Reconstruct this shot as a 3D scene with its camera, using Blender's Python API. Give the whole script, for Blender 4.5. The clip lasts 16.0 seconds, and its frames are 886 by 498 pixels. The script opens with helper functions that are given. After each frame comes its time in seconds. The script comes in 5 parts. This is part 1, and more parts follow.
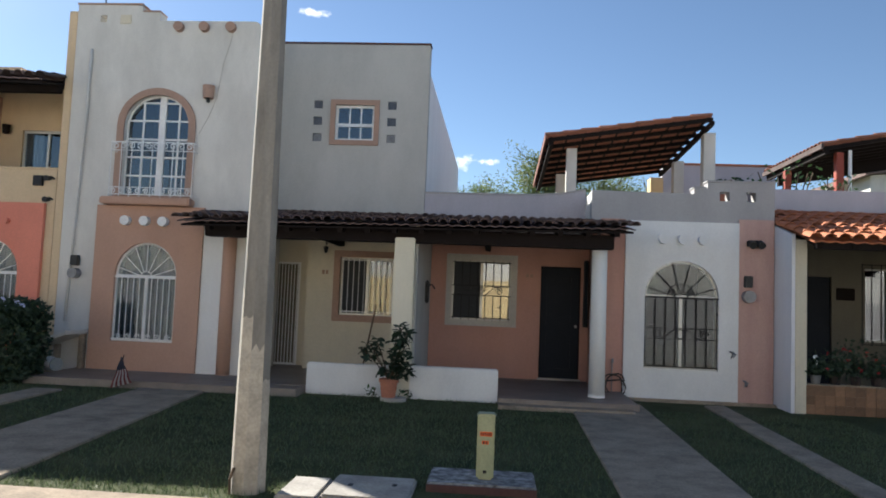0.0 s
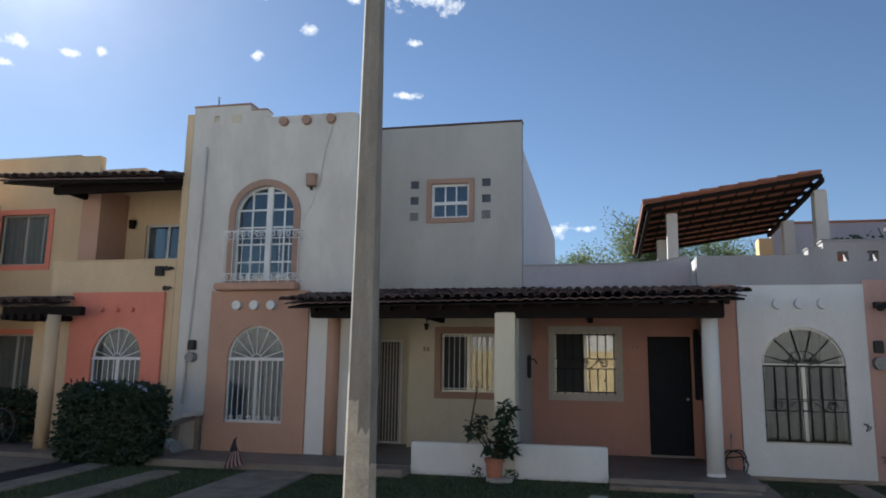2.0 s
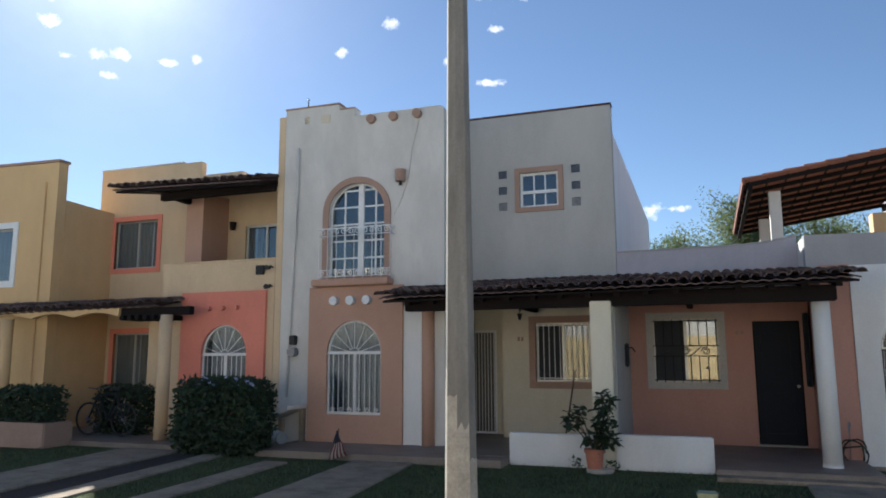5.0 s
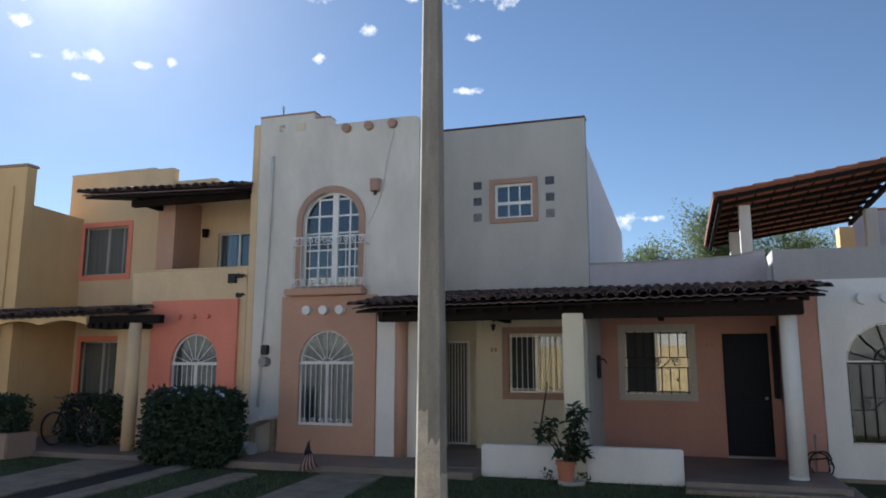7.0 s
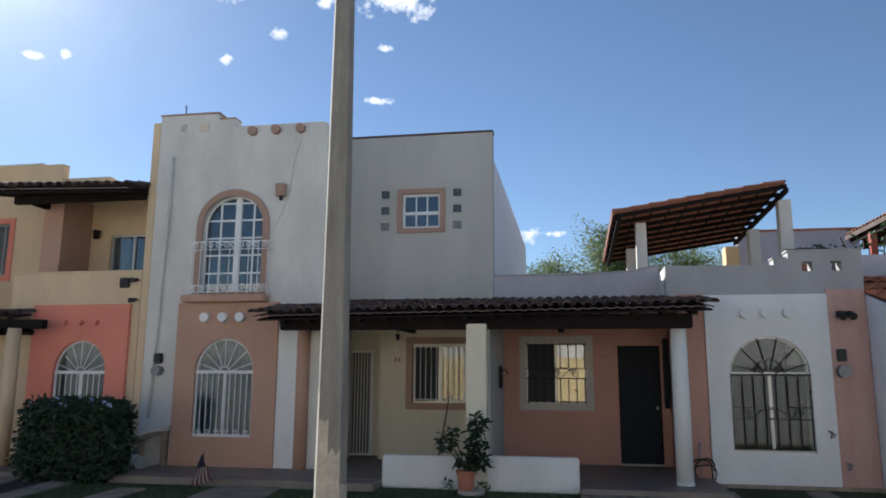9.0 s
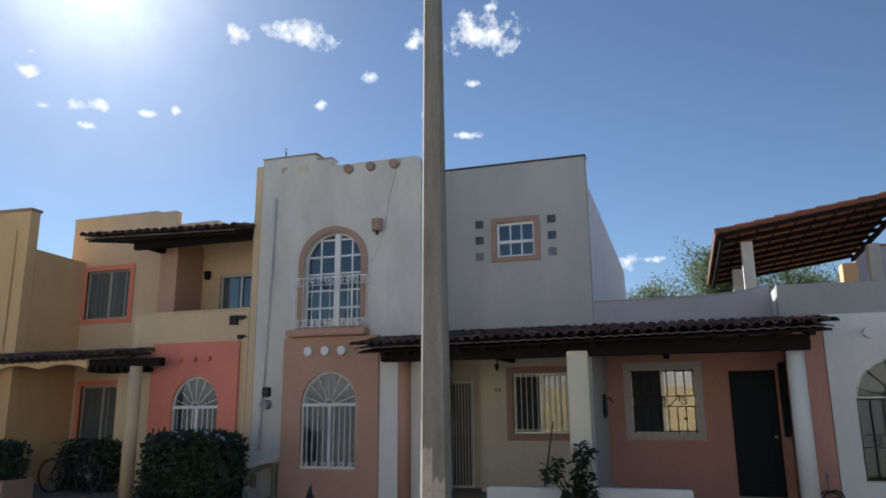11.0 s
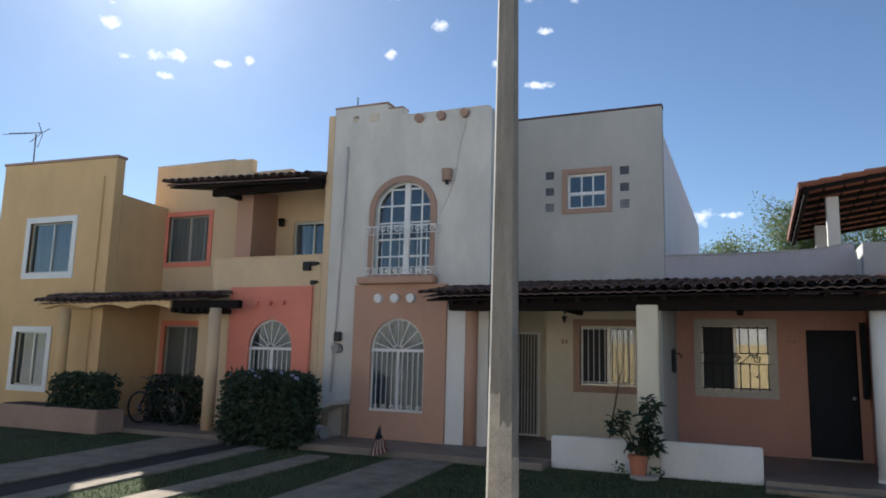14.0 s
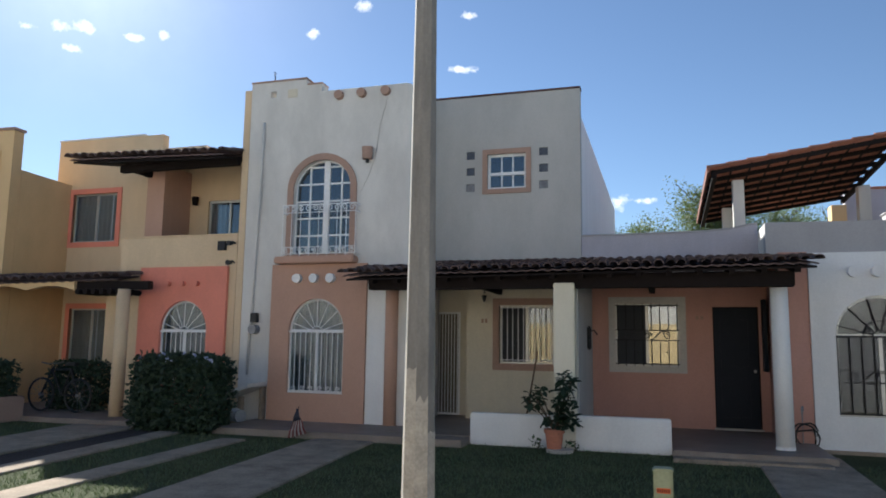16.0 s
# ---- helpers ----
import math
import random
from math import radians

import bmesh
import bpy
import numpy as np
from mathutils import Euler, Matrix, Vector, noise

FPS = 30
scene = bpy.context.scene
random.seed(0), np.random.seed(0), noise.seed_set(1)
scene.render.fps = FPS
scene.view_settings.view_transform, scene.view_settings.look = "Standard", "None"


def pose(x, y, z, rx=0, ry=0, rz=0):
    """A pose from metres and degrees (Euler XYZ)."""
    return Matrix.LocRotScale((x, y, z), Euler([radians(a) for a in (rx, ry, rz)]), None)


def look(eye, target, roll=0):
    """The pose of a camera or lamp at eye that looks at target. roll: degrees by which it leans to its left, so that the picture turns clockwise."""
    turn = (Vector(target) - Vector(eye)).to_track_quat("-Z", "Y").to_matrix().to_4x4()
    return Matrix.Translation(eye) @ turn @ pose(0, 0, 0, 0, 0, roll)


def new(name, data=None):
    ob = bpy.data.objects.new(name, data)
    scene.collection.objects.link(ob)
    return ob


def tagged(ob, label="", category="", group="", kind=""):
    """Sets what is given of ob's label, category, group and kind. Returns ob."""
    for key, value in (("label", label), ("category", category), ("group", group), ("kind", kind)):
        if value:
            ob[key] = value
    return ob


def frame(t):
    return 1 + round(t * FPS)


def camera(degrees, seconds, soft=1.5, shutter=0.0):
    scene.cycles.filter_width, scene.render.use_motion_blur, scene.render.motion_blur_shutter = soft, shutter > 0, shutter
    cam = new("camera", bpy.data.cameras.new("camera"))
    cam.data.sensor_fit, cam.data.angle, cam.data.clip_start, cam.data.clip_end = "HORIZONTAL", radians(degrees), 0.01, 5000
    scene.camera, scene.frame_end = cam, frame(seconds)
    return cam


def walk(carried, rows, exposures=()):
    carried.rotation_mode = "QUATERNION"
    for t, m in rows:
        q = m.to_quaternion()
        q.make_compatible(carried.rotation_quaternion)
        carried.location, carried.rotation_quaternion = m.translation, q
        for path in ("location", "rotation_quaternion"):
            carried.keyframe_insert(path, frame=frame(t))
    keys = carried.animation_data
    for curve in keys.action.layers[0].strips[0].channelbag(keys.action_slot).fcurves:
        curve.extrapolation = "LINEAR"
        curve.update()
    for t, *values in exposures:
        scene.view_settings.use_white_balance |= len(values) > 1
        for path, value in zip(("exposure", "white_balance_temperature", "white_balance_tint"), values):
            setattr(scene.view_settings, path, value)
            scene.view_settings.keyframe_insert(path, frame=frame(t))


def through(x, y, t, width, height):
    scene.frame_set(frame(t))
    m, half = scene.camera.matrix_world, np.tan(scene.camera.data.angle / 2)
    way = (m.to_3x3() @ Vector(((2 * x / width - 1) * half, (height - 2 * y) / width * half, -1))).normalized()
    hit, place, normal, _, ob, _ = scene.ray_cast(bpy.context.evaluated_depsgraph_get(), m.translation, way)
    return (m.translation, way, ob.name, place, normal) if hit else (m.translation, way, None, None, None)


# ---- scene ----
cam = camera(63.63, 16.0, soft=1.8)
PATH = [
    (0, -0.005, -0.057, 1.542, 4.32, 3.97, -2.29),
    (0.5, -0.009, -0.047, 1.527, 5.55, 5.21, -2.10),
    (1, -0.007, -0.054, 1.545, 6.48, 6.60, -2.30),
    (1.5, -0.012, -0.025, 1.592, 9.48, 9.29, -1.84),
    (2, -0.011, -0.074, 1.599, 12.38, 9.48, -0.85),
    (2.5, -0.033, -0.072, 1.596, 16.79, 9.38, 1.17),
    (3, -0.053, -0.062, 1.590, 18.88, 8.34, 0.94),
    (3.5, -0.036, -0.041, 1.593, 20.32, 6.28, 0.89),
    (4, -0.048, -0.047, 1.607, 20.43, 5.73, 0.53),
    (4.2, -0.042, -0.072, 1.630, 19.62, 6.59, 0.47),
    (6.3, -0.033, -0.084, 1.686, 20.01, 9.11, 0.27),
    (6.5, -0.025, -0.076, 1.716, 19.46, 9.08, 0.30),
    (7, -0.012, -0.079, 1.714, 17.74, 9.05, -0.05),
    (7.5, -0.013, -0.081, 1.718, 15.32, 9.13, -0.42),
    (8, -0.016, -0.062, 1.722, 11.71, 9.13, -0.46),
    (8.2, -0.013, -0.059, 1.709, 10.10, 9.17, -0.29),
    (10.3, -0.016, -0.055, 1.690, 11.27, 11.95, 0.41),
    (10.5, -0.021, -0.048, 1.667, 14.06, 12.19, 0.47),
    (11, -0.031, -0.047, 1.649, 17.99, 12.50, 0.49),
    (11.5, -0.030, -0.063, 1.641, 18.23, 12.89, -0.09),
    (12, -0.024, -0.077, 1.637, 17.61, 12.40, -0.86),
    (12.5, -0.022, -0.078, 1.639, 16.24, 12.01, -0.87),
    (13, -0.037, -0.068, 1.644, 15.94, 11.84, -1.25),
    (13.5, -0.054, -0.055, 1.637, 19.98, 9.85, -1.44),
    (14, -0.051, -0.074, 1.618, 23.12, 8.58, -1.49),
    (14.5, -0.034, -0.081, 1.604, 21.23, 8.48, -1.83),
    (15, -0.023, -0.038, 1.604, 18.15, 8.67, -2.13),
    (15.5, -0.018, -0.008, 1.587, 17.11, 8.38, -1.69),
    (16, -0.028, 0.024, 1.553, 17.03, 7.39, -0.78),
]
EXPOSURES = [
    (0, 1.36, 6450, 8),
    (1, 1.34, 6350, 8),
    (1.5, 0.96, 6230, 8),
    (2.5, 0.97, 6230, 8),
    (3.5, 1.19, 6230, 8),
    (4, 1.31, 6230, 8),
    (6.5, 0.99, 6210, 8),
    (7.5, 1.09, 6210, 8),
    (8.2, 1.16, 6210, 8),
    (10.5, 0.86, 6210, 8),
    (11.5, 0.82, 6210, 8),
    (13, 0.89, 6210, 8),
    (14, 1.04, 6210, 8),
    (15, 1.17, 6230, 8),
    (16, 1.23, 6230, 8),
]
walk(cam, [(t, pose(x, y, z, 90 + p, r, w)) for t, x, y, z, w, p, r in PATH], EXPOSURES)

# ---- world, sun, exposure ----
SUN_AZ, SUN_EL = 46.5, 31.5          # degrees to the left of +y, and above the horizon
SUN_DIR = Vector((-math.sin(radians(SUN_AZ)) * math.cos(radians(SUN_EL)),
                  math.cos(radians(SUN_AZ)) * math.cos(radians(SUN_EL)), math.sin(radians(SUN_EL))))
world = bpy.data.worlds.new("sky_world")
scene.world = world
world.use_nodes = True
wn, wl = world.node_tree.nodes, world.node_tree.links
wn.clear()
w_out = wn.new("ShaderNodeOutputWorld")
w_bg = wn.new("ShaderNodeBackground")
w_sky = wn.new("ShaderNodeTexSky")
w_sky.sky_type = "NISHITA"
w_sky.sun_disc = False
w_sky.sun_elevation = radians(SUN_EL)
w_sky.sun_rotation = radians(-SUN_AZ)
w_sky.altitude = 1500
w_sky.air_density = 1.0
w_sky.dust_density = 0.3
w_sky.ozone_density = 2.5
w_bg.inputs["Strength"].default_value = 0.057
# small fair-weather clouds: ragged by noise, each (azimuth, elevation, half width, half height) in radians
CLOUDS = [(-0.527, 0.500, 0.050, 0.015), (-0.250, 0.508, 0.050, 0.024), (-0.352, 0.500, 0.013, 0.011), (-0.617, 0.493, 0.017, 0.011),
          (-0.417, 0.452, 0.010, 0.008), (-0.492, 0.413, 0.008, 0.005), (-0.817, 0.376, 0.011, 0.007), (-0.788, 0.381, 0.012, 0.007),
          (-0.797, 0.352, 0.010, 0.004), (-0.729, 0.378, 0.011, 0.004), (-0.693, 0.386, 0.007, 0.005), (-0.874, 0.404, 0.012, 0.007),
          (-0.276, 0.375, 0.017, 0.005), (-0.337, 0.404, 0.006, 0.006), (-0.055, 0.191, 0.017, 0.009), (-0.028, 0.193, 0.024, 0.004),
          (-0.875, 0.428, 0.012, 0.004), (-0.238, 0.544, 0.010, 0.006), (-0.266, 0.445, 0.010, 0.005), (-0.850, 0.367, 0.008, 0.004)]
w_tc = wn.new("ShaderNodeTexCoord")
w_sep = wn.new("ShaderNodeSeparateXYZ")
wl.new(w_tc.outputs["Generated"], w_sep.inputs["Vector"])
w_az = wn.new("ShaderNodeMath")
w_az.operation = "ARCTAN2"
wl.new(w_sep.outputs["X"], w_az.inputs[0])
wl.new(w_sep.outputs["Y"], w_az.inputs[1])
w_el = wn.new("ShaderNodeMath")
w_el.operation = "ARCSINE"
wl.new(w_sep.outputs["Z"], w_el.inputs[0])
w_sph = wn.new("ShaderNodeCombineXYZ")
wl.new(w_az.outputs[0], w_sph.inputs["X"])
wl.new(w_el.outputs[0], w_sph.inputs["Y"])
near = None
for az, el, wa, we in CLOUDS:
    w_off = wn.new("ShaderNodeVectorMath")
    w_off.operation = "MULTIPLY_ADD"
    w_off.inputs[1].default_value = (1 / wa, 1 / we, 0)
    w_off.inputs[2].default_value = (-az / wa, -el / we, 0)
    wl.new(w_sph.outputs["Vector"], w_off.inputs[0])
    w_len = wn.new("ShaderNodeVectorMath")
    w_len.operation = "LENGTH"
    wl.new(w_off.outputs["Vector"], w_len.inputs[0])
    if near is None:
        near = w_len.outputs["Value"]
    else:
        w_min = wn.new("ShaderNodeMath")
        w_min.operation = "MINIMUM"
        wl.new(near, w_min.inputs[0])
        wl.new(w_len.outputs["Value"], w_min.inputs[1])
        near = w_min.outputs[0]
w_n1 = wn.new("ShaderNodeTexNoise")
w_n1.inputs["Scale"].default_value = 38.0
w_n1.inputs["Detail"].default_value = 7.0
w_n1.inputs["Roughness"].default_value = 0.65
wl.new(w_sph.outputs["Vector"], w_n1.inputs["Vector"])
w_rag = wn.new("ShaderNodeMath")
w_rag.operation = "MULTIPLY_ADD"
w_rag.inputs[1].default_value = -5.0
w_rag.inputs[2].default_value = 2.5
wl.new(w_n1.outputs["Fac"], w_rag.inputs[0])
w_sum = wn.new("ShaderNodeMath")
w_sum.operation = "ADD"
wl.new(near, w_sum.inputs[0])
wl.new(w_rag.outputs[0], w_sum.inputs[1])
w_ramp = wn.new("ShaderNodeMapRange")
w_ramp.inputs["From Min"].default_value = 1.12
w_ramp.inputs["From Max"].default_value = 0.0
wl.new(w_sum.outputs[0], w_ramp.inputs["Value"])
w_mix = wn.new("ShaderNodeMix")
w_mix.data_type = "RGBA"
w_mix.inputs["B"].default_value = (11.0, 11.0, 11.3, 1)
wl.new(w_ramp.outputs["Result"], w_mix.inputs["Factor"])
# thin high haze that scatters the sun forward: a bright aureole, uneven like the haze itself
w_dot = wn.new("ShaderNodeVectorMath")
w_dot.operation = "DOT_PRODUCT"
w_dot.inputs[1].default_value = SUN_DIR
wl.new(w_tc.outputs["Generated"], w_dot.inputs[0])
w_ang = wn.new("ShaderNodeMath")
w_ang.operation = "ARCCOSINE"
wl.new(w_dot.outputs["Value"], w_ang.inputs[0])
w_n2 = wn.new("ShaderNodeTexNoise")
w_n2.inputs["Scale"].default_value = 7.0
w_n2.inputs["Detail"].default_value = 6.0
w_n2.inputs["Roughness"].default_value = 0.6
wl.new(w_sph.outputs["Vector"], w_n2.inputs["Vector"])
w_una = wn.new("ShaderNodeMath")
w_una.operation = "MULTIPLY_ADD"
w_una.inputs[1].default_value = 0.10
w_una.inputs[2].default_value = -0.05
wl.new(w_n2.outputs["Fac"], w_una.inputs[0])
w_far = wn.new("ShaderNodeMath")
w_far.operation = "ADD"
wl.new(w_ang.outputs[0], w_far.inputs[0])
wl.new(w_una.outputs[0], w_far.inputs[1])
w_fall = wn.new("ShaderNodeMath")
w_fall.operation = "MULTIPLY"
w_fall.inputs[1].default_value = -12.0
wl.new(w_far.outputs[0], w_fall.inputs[0])
w_exp = wn.new("ShaderNodeMath")
w_exp.operation = "EXPONENT"
wl.new(w_fall.outputs[0], w_exp.inputs[0])
w_halo = wn.new("ShaderNodeVectorMath")
w_halo.operation = "SCALE"
w_halo.inputs[0].default_value = (13.0, 12.9, 12.6)
wl.new(w_exp.outputs[0], w_halo.inputs["Scale"])
w_add = wn.new("ShaderNodeVectorMath")
w_add.operation = "ADD"
wl.new(w_sky.outputs["Color"], w_add.inputs[0])
wl.new(w_halo.outputs["Vector"], w_add.inputs[1])
wl.new(w_add.outputs["Vector"], w_mix.inputs["A"])
wl.new(w_mix.outputs["Result"], w_bg.inputs["Color"])
wl.new(w_bg.outputs["Background"], w_out.inputs["Surface"])

sun_data = bpy.data.lights.new("sun", "SUN")
sun_data.energy = 5.0
sun_data.angle = radians(0.5)
sun_data.color = (1.0, 0.95, 0.88)
sun = new("sun", sun_data)
sun.matrix_world = look(SUN_DIR * 50, (0, 0, 0))


# ---- materials ----
def material(name, color, rough=0.8, metal=0.0, grain=40.0, vary=0.12, stain=0.15, stain_scale=0.9, streak=0.0,
             bump=0.15, bump_scale=70.0, second=None, rand=0.0, spec=0.4):
    """A surface with fine grain, wide stains (drawn out downwards by streak), bump and, per object, a random shade."""
    m = bpy.data.materials.new(name)
    m.use_nodes = True
    n, l = m.node_tree.nodes, m.node_tree.links
    b = n["Principled BSDF"]
    b.inputs["Roughness"].default_value = rough
    b.inputs["Metallic"].default_value = metal
    b.inputs["Specular IOR Level"].default_value = spec
    tc = n.new("ShaderNodeTexCoord")
    fine = n.new("ShaderNodeTexNoise")
    fine.inputs["Scale"].default_value = grain
    fine.inputs["Detail"].default_value = 4
    wide = n.new("ShaderNodeTexNoise")
    wide.inputs["Scale"].default_value = stain_scale
    wide.inputs["Detail"].default_value = 6
    wide.inputs["Roughness"].default_value = 0.65
    mp = n.new("ShaderNodeMapping")
    mp.inputs["Scale"].default_value = (1 + streak, 1 + streak, 1 / (1 + streak))
    l.new(tc.outputs["Object"], fine.inputs["Vector"])
    l.new(tc.outputs["Object"], mp.inputs["Vector"])
    l.new(mp.outputs["Vector"], wide.inputs["Vector"])
    r1 = n.new("ShaderNodeMapRange")
    r1.inputs["From Min"].default_value, r1.inputs["From Max"].default_value = 0.3, 0.7
    r1.inputs["To Min"].default_value, r1.inputs["To Max"].default_value = 1 - vary, 1 + vary * 0.6
    r2 = n.new("ShaderNodeMapRange")
    r2.inputs["From Min"].default_value, r2.inputs["From Max"].default_value = 0.3, 0.62
    r2.inputs["To Min"].default_value, r2.inputs["To Max"].default_value = 1 - stain, 1.0
    l.new(fine.outputs["Fac"], r1.inputs["Value"])
    l.new(wide.outputs["Fac"], r2.inputs["Value"])
    mul = n.new("ShaderNodeMath")
    mul.operation = "MULTIPLY"
    l.new(r1.outputs["Result"], mul.inputs[0])
    l.new(r2.outputs["Result"], mul.inputs[1])
    value = mul.outputs[0]
    if rand:
        info = n.new("ShaderNodeObjectInfo")
        r3 = n.new("ShaderNodeMapRange")
        r3.inputs["To Min"].default_value, r3.inputs["To Max"].default_value = 1 - rand, 1 + rand
        l.new(info.outputs["Random"], r3.inputs["Value"])
        mul2 = n.new("ShaderNodeMath")
        mul2.operation = "MULTIPLY"
        l.new(value, mul2.inputs[0])
        l.new(r3.outputs["Result"], mul2.inputs[1])
        value = mul2.outputs[0]
    tint = n.new("ShaderNodeMix")
    tint.data_type = "RGBA"
    tint.inputs["A"].default_value = (*color, 1)
    tint.inputs["B"].default_value = (*(second or color), 1)
    l.new(wide.outputs["Fac"], tint.inputs["Factor"])
    sc = n.new("ShaderNodeVectorMath")
    sc.operation = "SCALE"
    l.new(tint.outputs["Result"], sc.inputs[0])
    l.new(value, sc.inputs["Scale"])
    l.new(sc.outputs["Vector"], b.inputs["Base Color"])
    if bump:
        bn = n.new("ShaderNodeTexNoise")
        bn.inputs["Scale"].default_value = bump_scale
        bn.inputs["Detail"].default_value = 5
        l.new(tc.outputs["Object"], bn.inputs["Vector"])
        bp = n.new("ShaderNodeBump")
        bp.inputs["Strength"].default_value = bump
        bp.inputs["Distance"].default_value = 0.02
        l.new(bn.outputs["Fac"], bp.inputs["Height"])
        l.new(bp.outputs["Normal"], b.inputs["Normal"])
    return m


def leaf_material(name, color, second, through=0.25):
    """Leaves: each its own shade, some light passing through."""
    m = bpy.data.materials.new(name)
    m.use_nodes = True
    n, l = m.node_tree.nodes, m.node_tree.links
    b = n["Principled BSDF"]
    b.inputs["Roughness"].default_value = 0.55
    geo = n.new("ShaderNodeNewGeometry")
    mix = n.new("ShaderNodeMix")
    mix.data_type = "RGBA"
    mix.inputs["A"].default_value, mix.inputs["B"].default_value = (*color, 1), (*second, 1)
    l.new(geo.outputs["Random Per Island"], mix.inputs["Factor"])
    l.new(mix.outputs["Result"], b.inputs["Base Color"])
    tr = n.new("ShaderNodeBsdfTranslucent")
    l.new(mix.outputs["Result"], tr.inputs["Color"])
    ms = n.new("ShaderNodeMixShader")
    ms.inputs["Fac"].default_value = through
    l.new(b.outputs["BSDF"], ms.inputs[1])
    l.new(tr.outputs["BSDF"], ms.inputs[2])
    l.new(ms.outputs["Shader"], n["Material Output"].inputs["Surface"])
    return m


def glass_material(name, tint, mirror):
    """Window glass; mirror: how much it reflects head-on (coated solar glass more than clear glass)."""
    m = bpy.data.materials.new(name)
    m.use_nodes = True
    n, l = m.node_tree.nodes, m.node_tree.links
    n.remove(n["Principled BSDF"])
    a = n.new("ShaderNodeBsdfTransparent")
    a.inputs["Color"].default_value = (*tint, 1)
    g = n.new("ShaderNodeBsdfGlossy")
    g.inputs["Roughness"].default_value = 0.02
    lw = n.new("ShaderNodeLayerWeight")
    lw.inputs["Blend"].default_value = 0.5
    pw = n.new("ShaderNodeMath")
    pw.operation = "POWER"
    l.new(lw.outputs["Facing"], pw.inputs[0])
    pw.inputs[1].default_value = 5.0
    f = n.new("ShaderNodeMath")
    f.operation = "MULTIPLY_ADD"
    l.new(pw.outputs[0], f.inputs[0])
    f.inputs[1].default_value = 1 - mirror
    f.inputs[2].default_value = mirror
    ms = n.new("ShaderNodeMixShader")
    l.new(f.outputs[0], ms.inputs["Fac"])
    l.new(a.outputs["BSDF"], ms.inputs[1])
    l.new(g.outputs["BSDF"], ms.inputs[2])
    l.new(ms.outputs["Shader"], n["Material Output"].inputs["Surface"])
    return m


WHITE = material("white_stucco", (0.68, 0.655, 0.61), 0.9, stain=0.20, streak=0.5, bump=0.1, vary=0.04)
WHITEB = material("bright_white_stucco", (0.77, 0.765, 0.75), 0.9, stain=0.12, streak=0.6, bump=0.12, vary=0.04)
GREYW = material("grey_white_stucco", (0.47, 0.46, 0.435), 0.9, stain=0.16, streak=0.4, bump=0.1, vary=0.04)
LILAC = material("lilac_white_stucco", (0.46, 0.44, 0.48), 0.9, stain=0.14, streak=0.5, bump=0.1, vary=0.06)
PARAGREY = material("grey_parapet_stucco", (0.38, 0.37, 0.37), 0.9, stain=0.16, streak=0.6, bump=0.12, vary=0.05)
CREAM = material("cream_stucco", (0.66, 0.60, 0.47), 0.9, stain=0.14, streak=0.4, bump=0.1, vary=0.06)
PEACH = material("peach_stucco", (0.52, 0.32, 0.235), 0.9, stain=0.12, streak=0.5, bump=0.1, vary=0.06)
PORCHP = material("salmon_stucco", (0.51, 0.28, 0.22), 0.9, stain=0.12, streak=1.0, bump=0.2, vary=0.06)
CORAL = material("coral_stucco", (0.78, 0.27, 0.19), 0.9, stain=0.14, streak=0.4, bump=0.1, vary=0.06)
YELLOW = material("yellow_stucco", (0.70, 0.48, 0.25), 0.9, stain=0.14, streak=0.4, bump=0.1, vary=0.04)
YELLOW2 = material("pale_yellow_stucco", (0.70, 0.53, 0.34), 0.9, stain=0.14, streak=0.4, bump=0.1, vary=0.06)
PINK = material("pink_stucco", (0.62, 0.37, 0.31), 0.9, stain=0.25, streak=1.5, bump=0.25, vary=0.06, second=(0.58, 0.40, 0.35))
BLUEW = material("skylit_cool_white_stucco", (0.79, 0.79, 0.82), 0.9, stain=0.1, streak=1.4, bump=0.2, vary=0.05)
WHITEP = material("white_paint", (0.8, 0.8, 0.79), 0.45, stain=0.08, bump=0.03)
BROWNP = material("dark_brown_wood", (0.016, 0.011, 0.010), 0.8, spec=0.15, stain=0.3, grain=25, bump=0.2, bump_scale=30)
TRIMP = material("brown_pink_trim", (0.40, 0.26, 0.20), 0.85, stain=0.12, bump=0.15)
TRIMG = material("grey_beige_trim", (0.50, 0.47, 0.42), 0.85, stain=0.12, bump=0.15)
IRON = material("black_iron", (0.02, 0.02, 0.022), 0.5, metal=0.3, bump=0.05)
CREAMWALL = material("yellow_cream_render", (0.72, 0.55, 0.30), 0.9, stain=0.15, streak=0.5, bump=0.1)
ALU = material("aluminium_frame", (0.55, 0.54, 0.50), 0.4, metal=0.6, bump=0.03)
TERRA = material("terracotta", (0.40, 0.16, 0.10), 0.85, stain=0.25, rand=0.2)
TILE_OLD = material("weathered_roof_tile", (0.20, 0.125, 0.105), 0.85, grain=30, stain=0.5, stain_scale=3.0, rand=0.4,
                    second=(0.11, 0.085, 0.08), bump=0.3)
TILE_NEW = material("orange_roof_tile", (0.58, 0.20, 0.085), 0.8, grain=30, stain=0.35, stain_scale=4.0, rand=0.22,
                    second=(0.45, 0.15, 0.07), bump=0.25)
TILE_RED = material("red_roof_tile", (0.40, 0.17, 0.11), 0.85, grain=30, stain=0.35, stain_scale=4.0, rand=0.25,
                    second=(0.22, 0.09, 0.06), bump=0.25)
CONC = material("pale_concrete", (0.45, 0.37, 0.285), 0.92, stain=0.5, stain_scale=2.6, bump=0.3, bump_scale=40, vary=0.2, second=(0.33, 0.26, 0.19), spec=0.1)
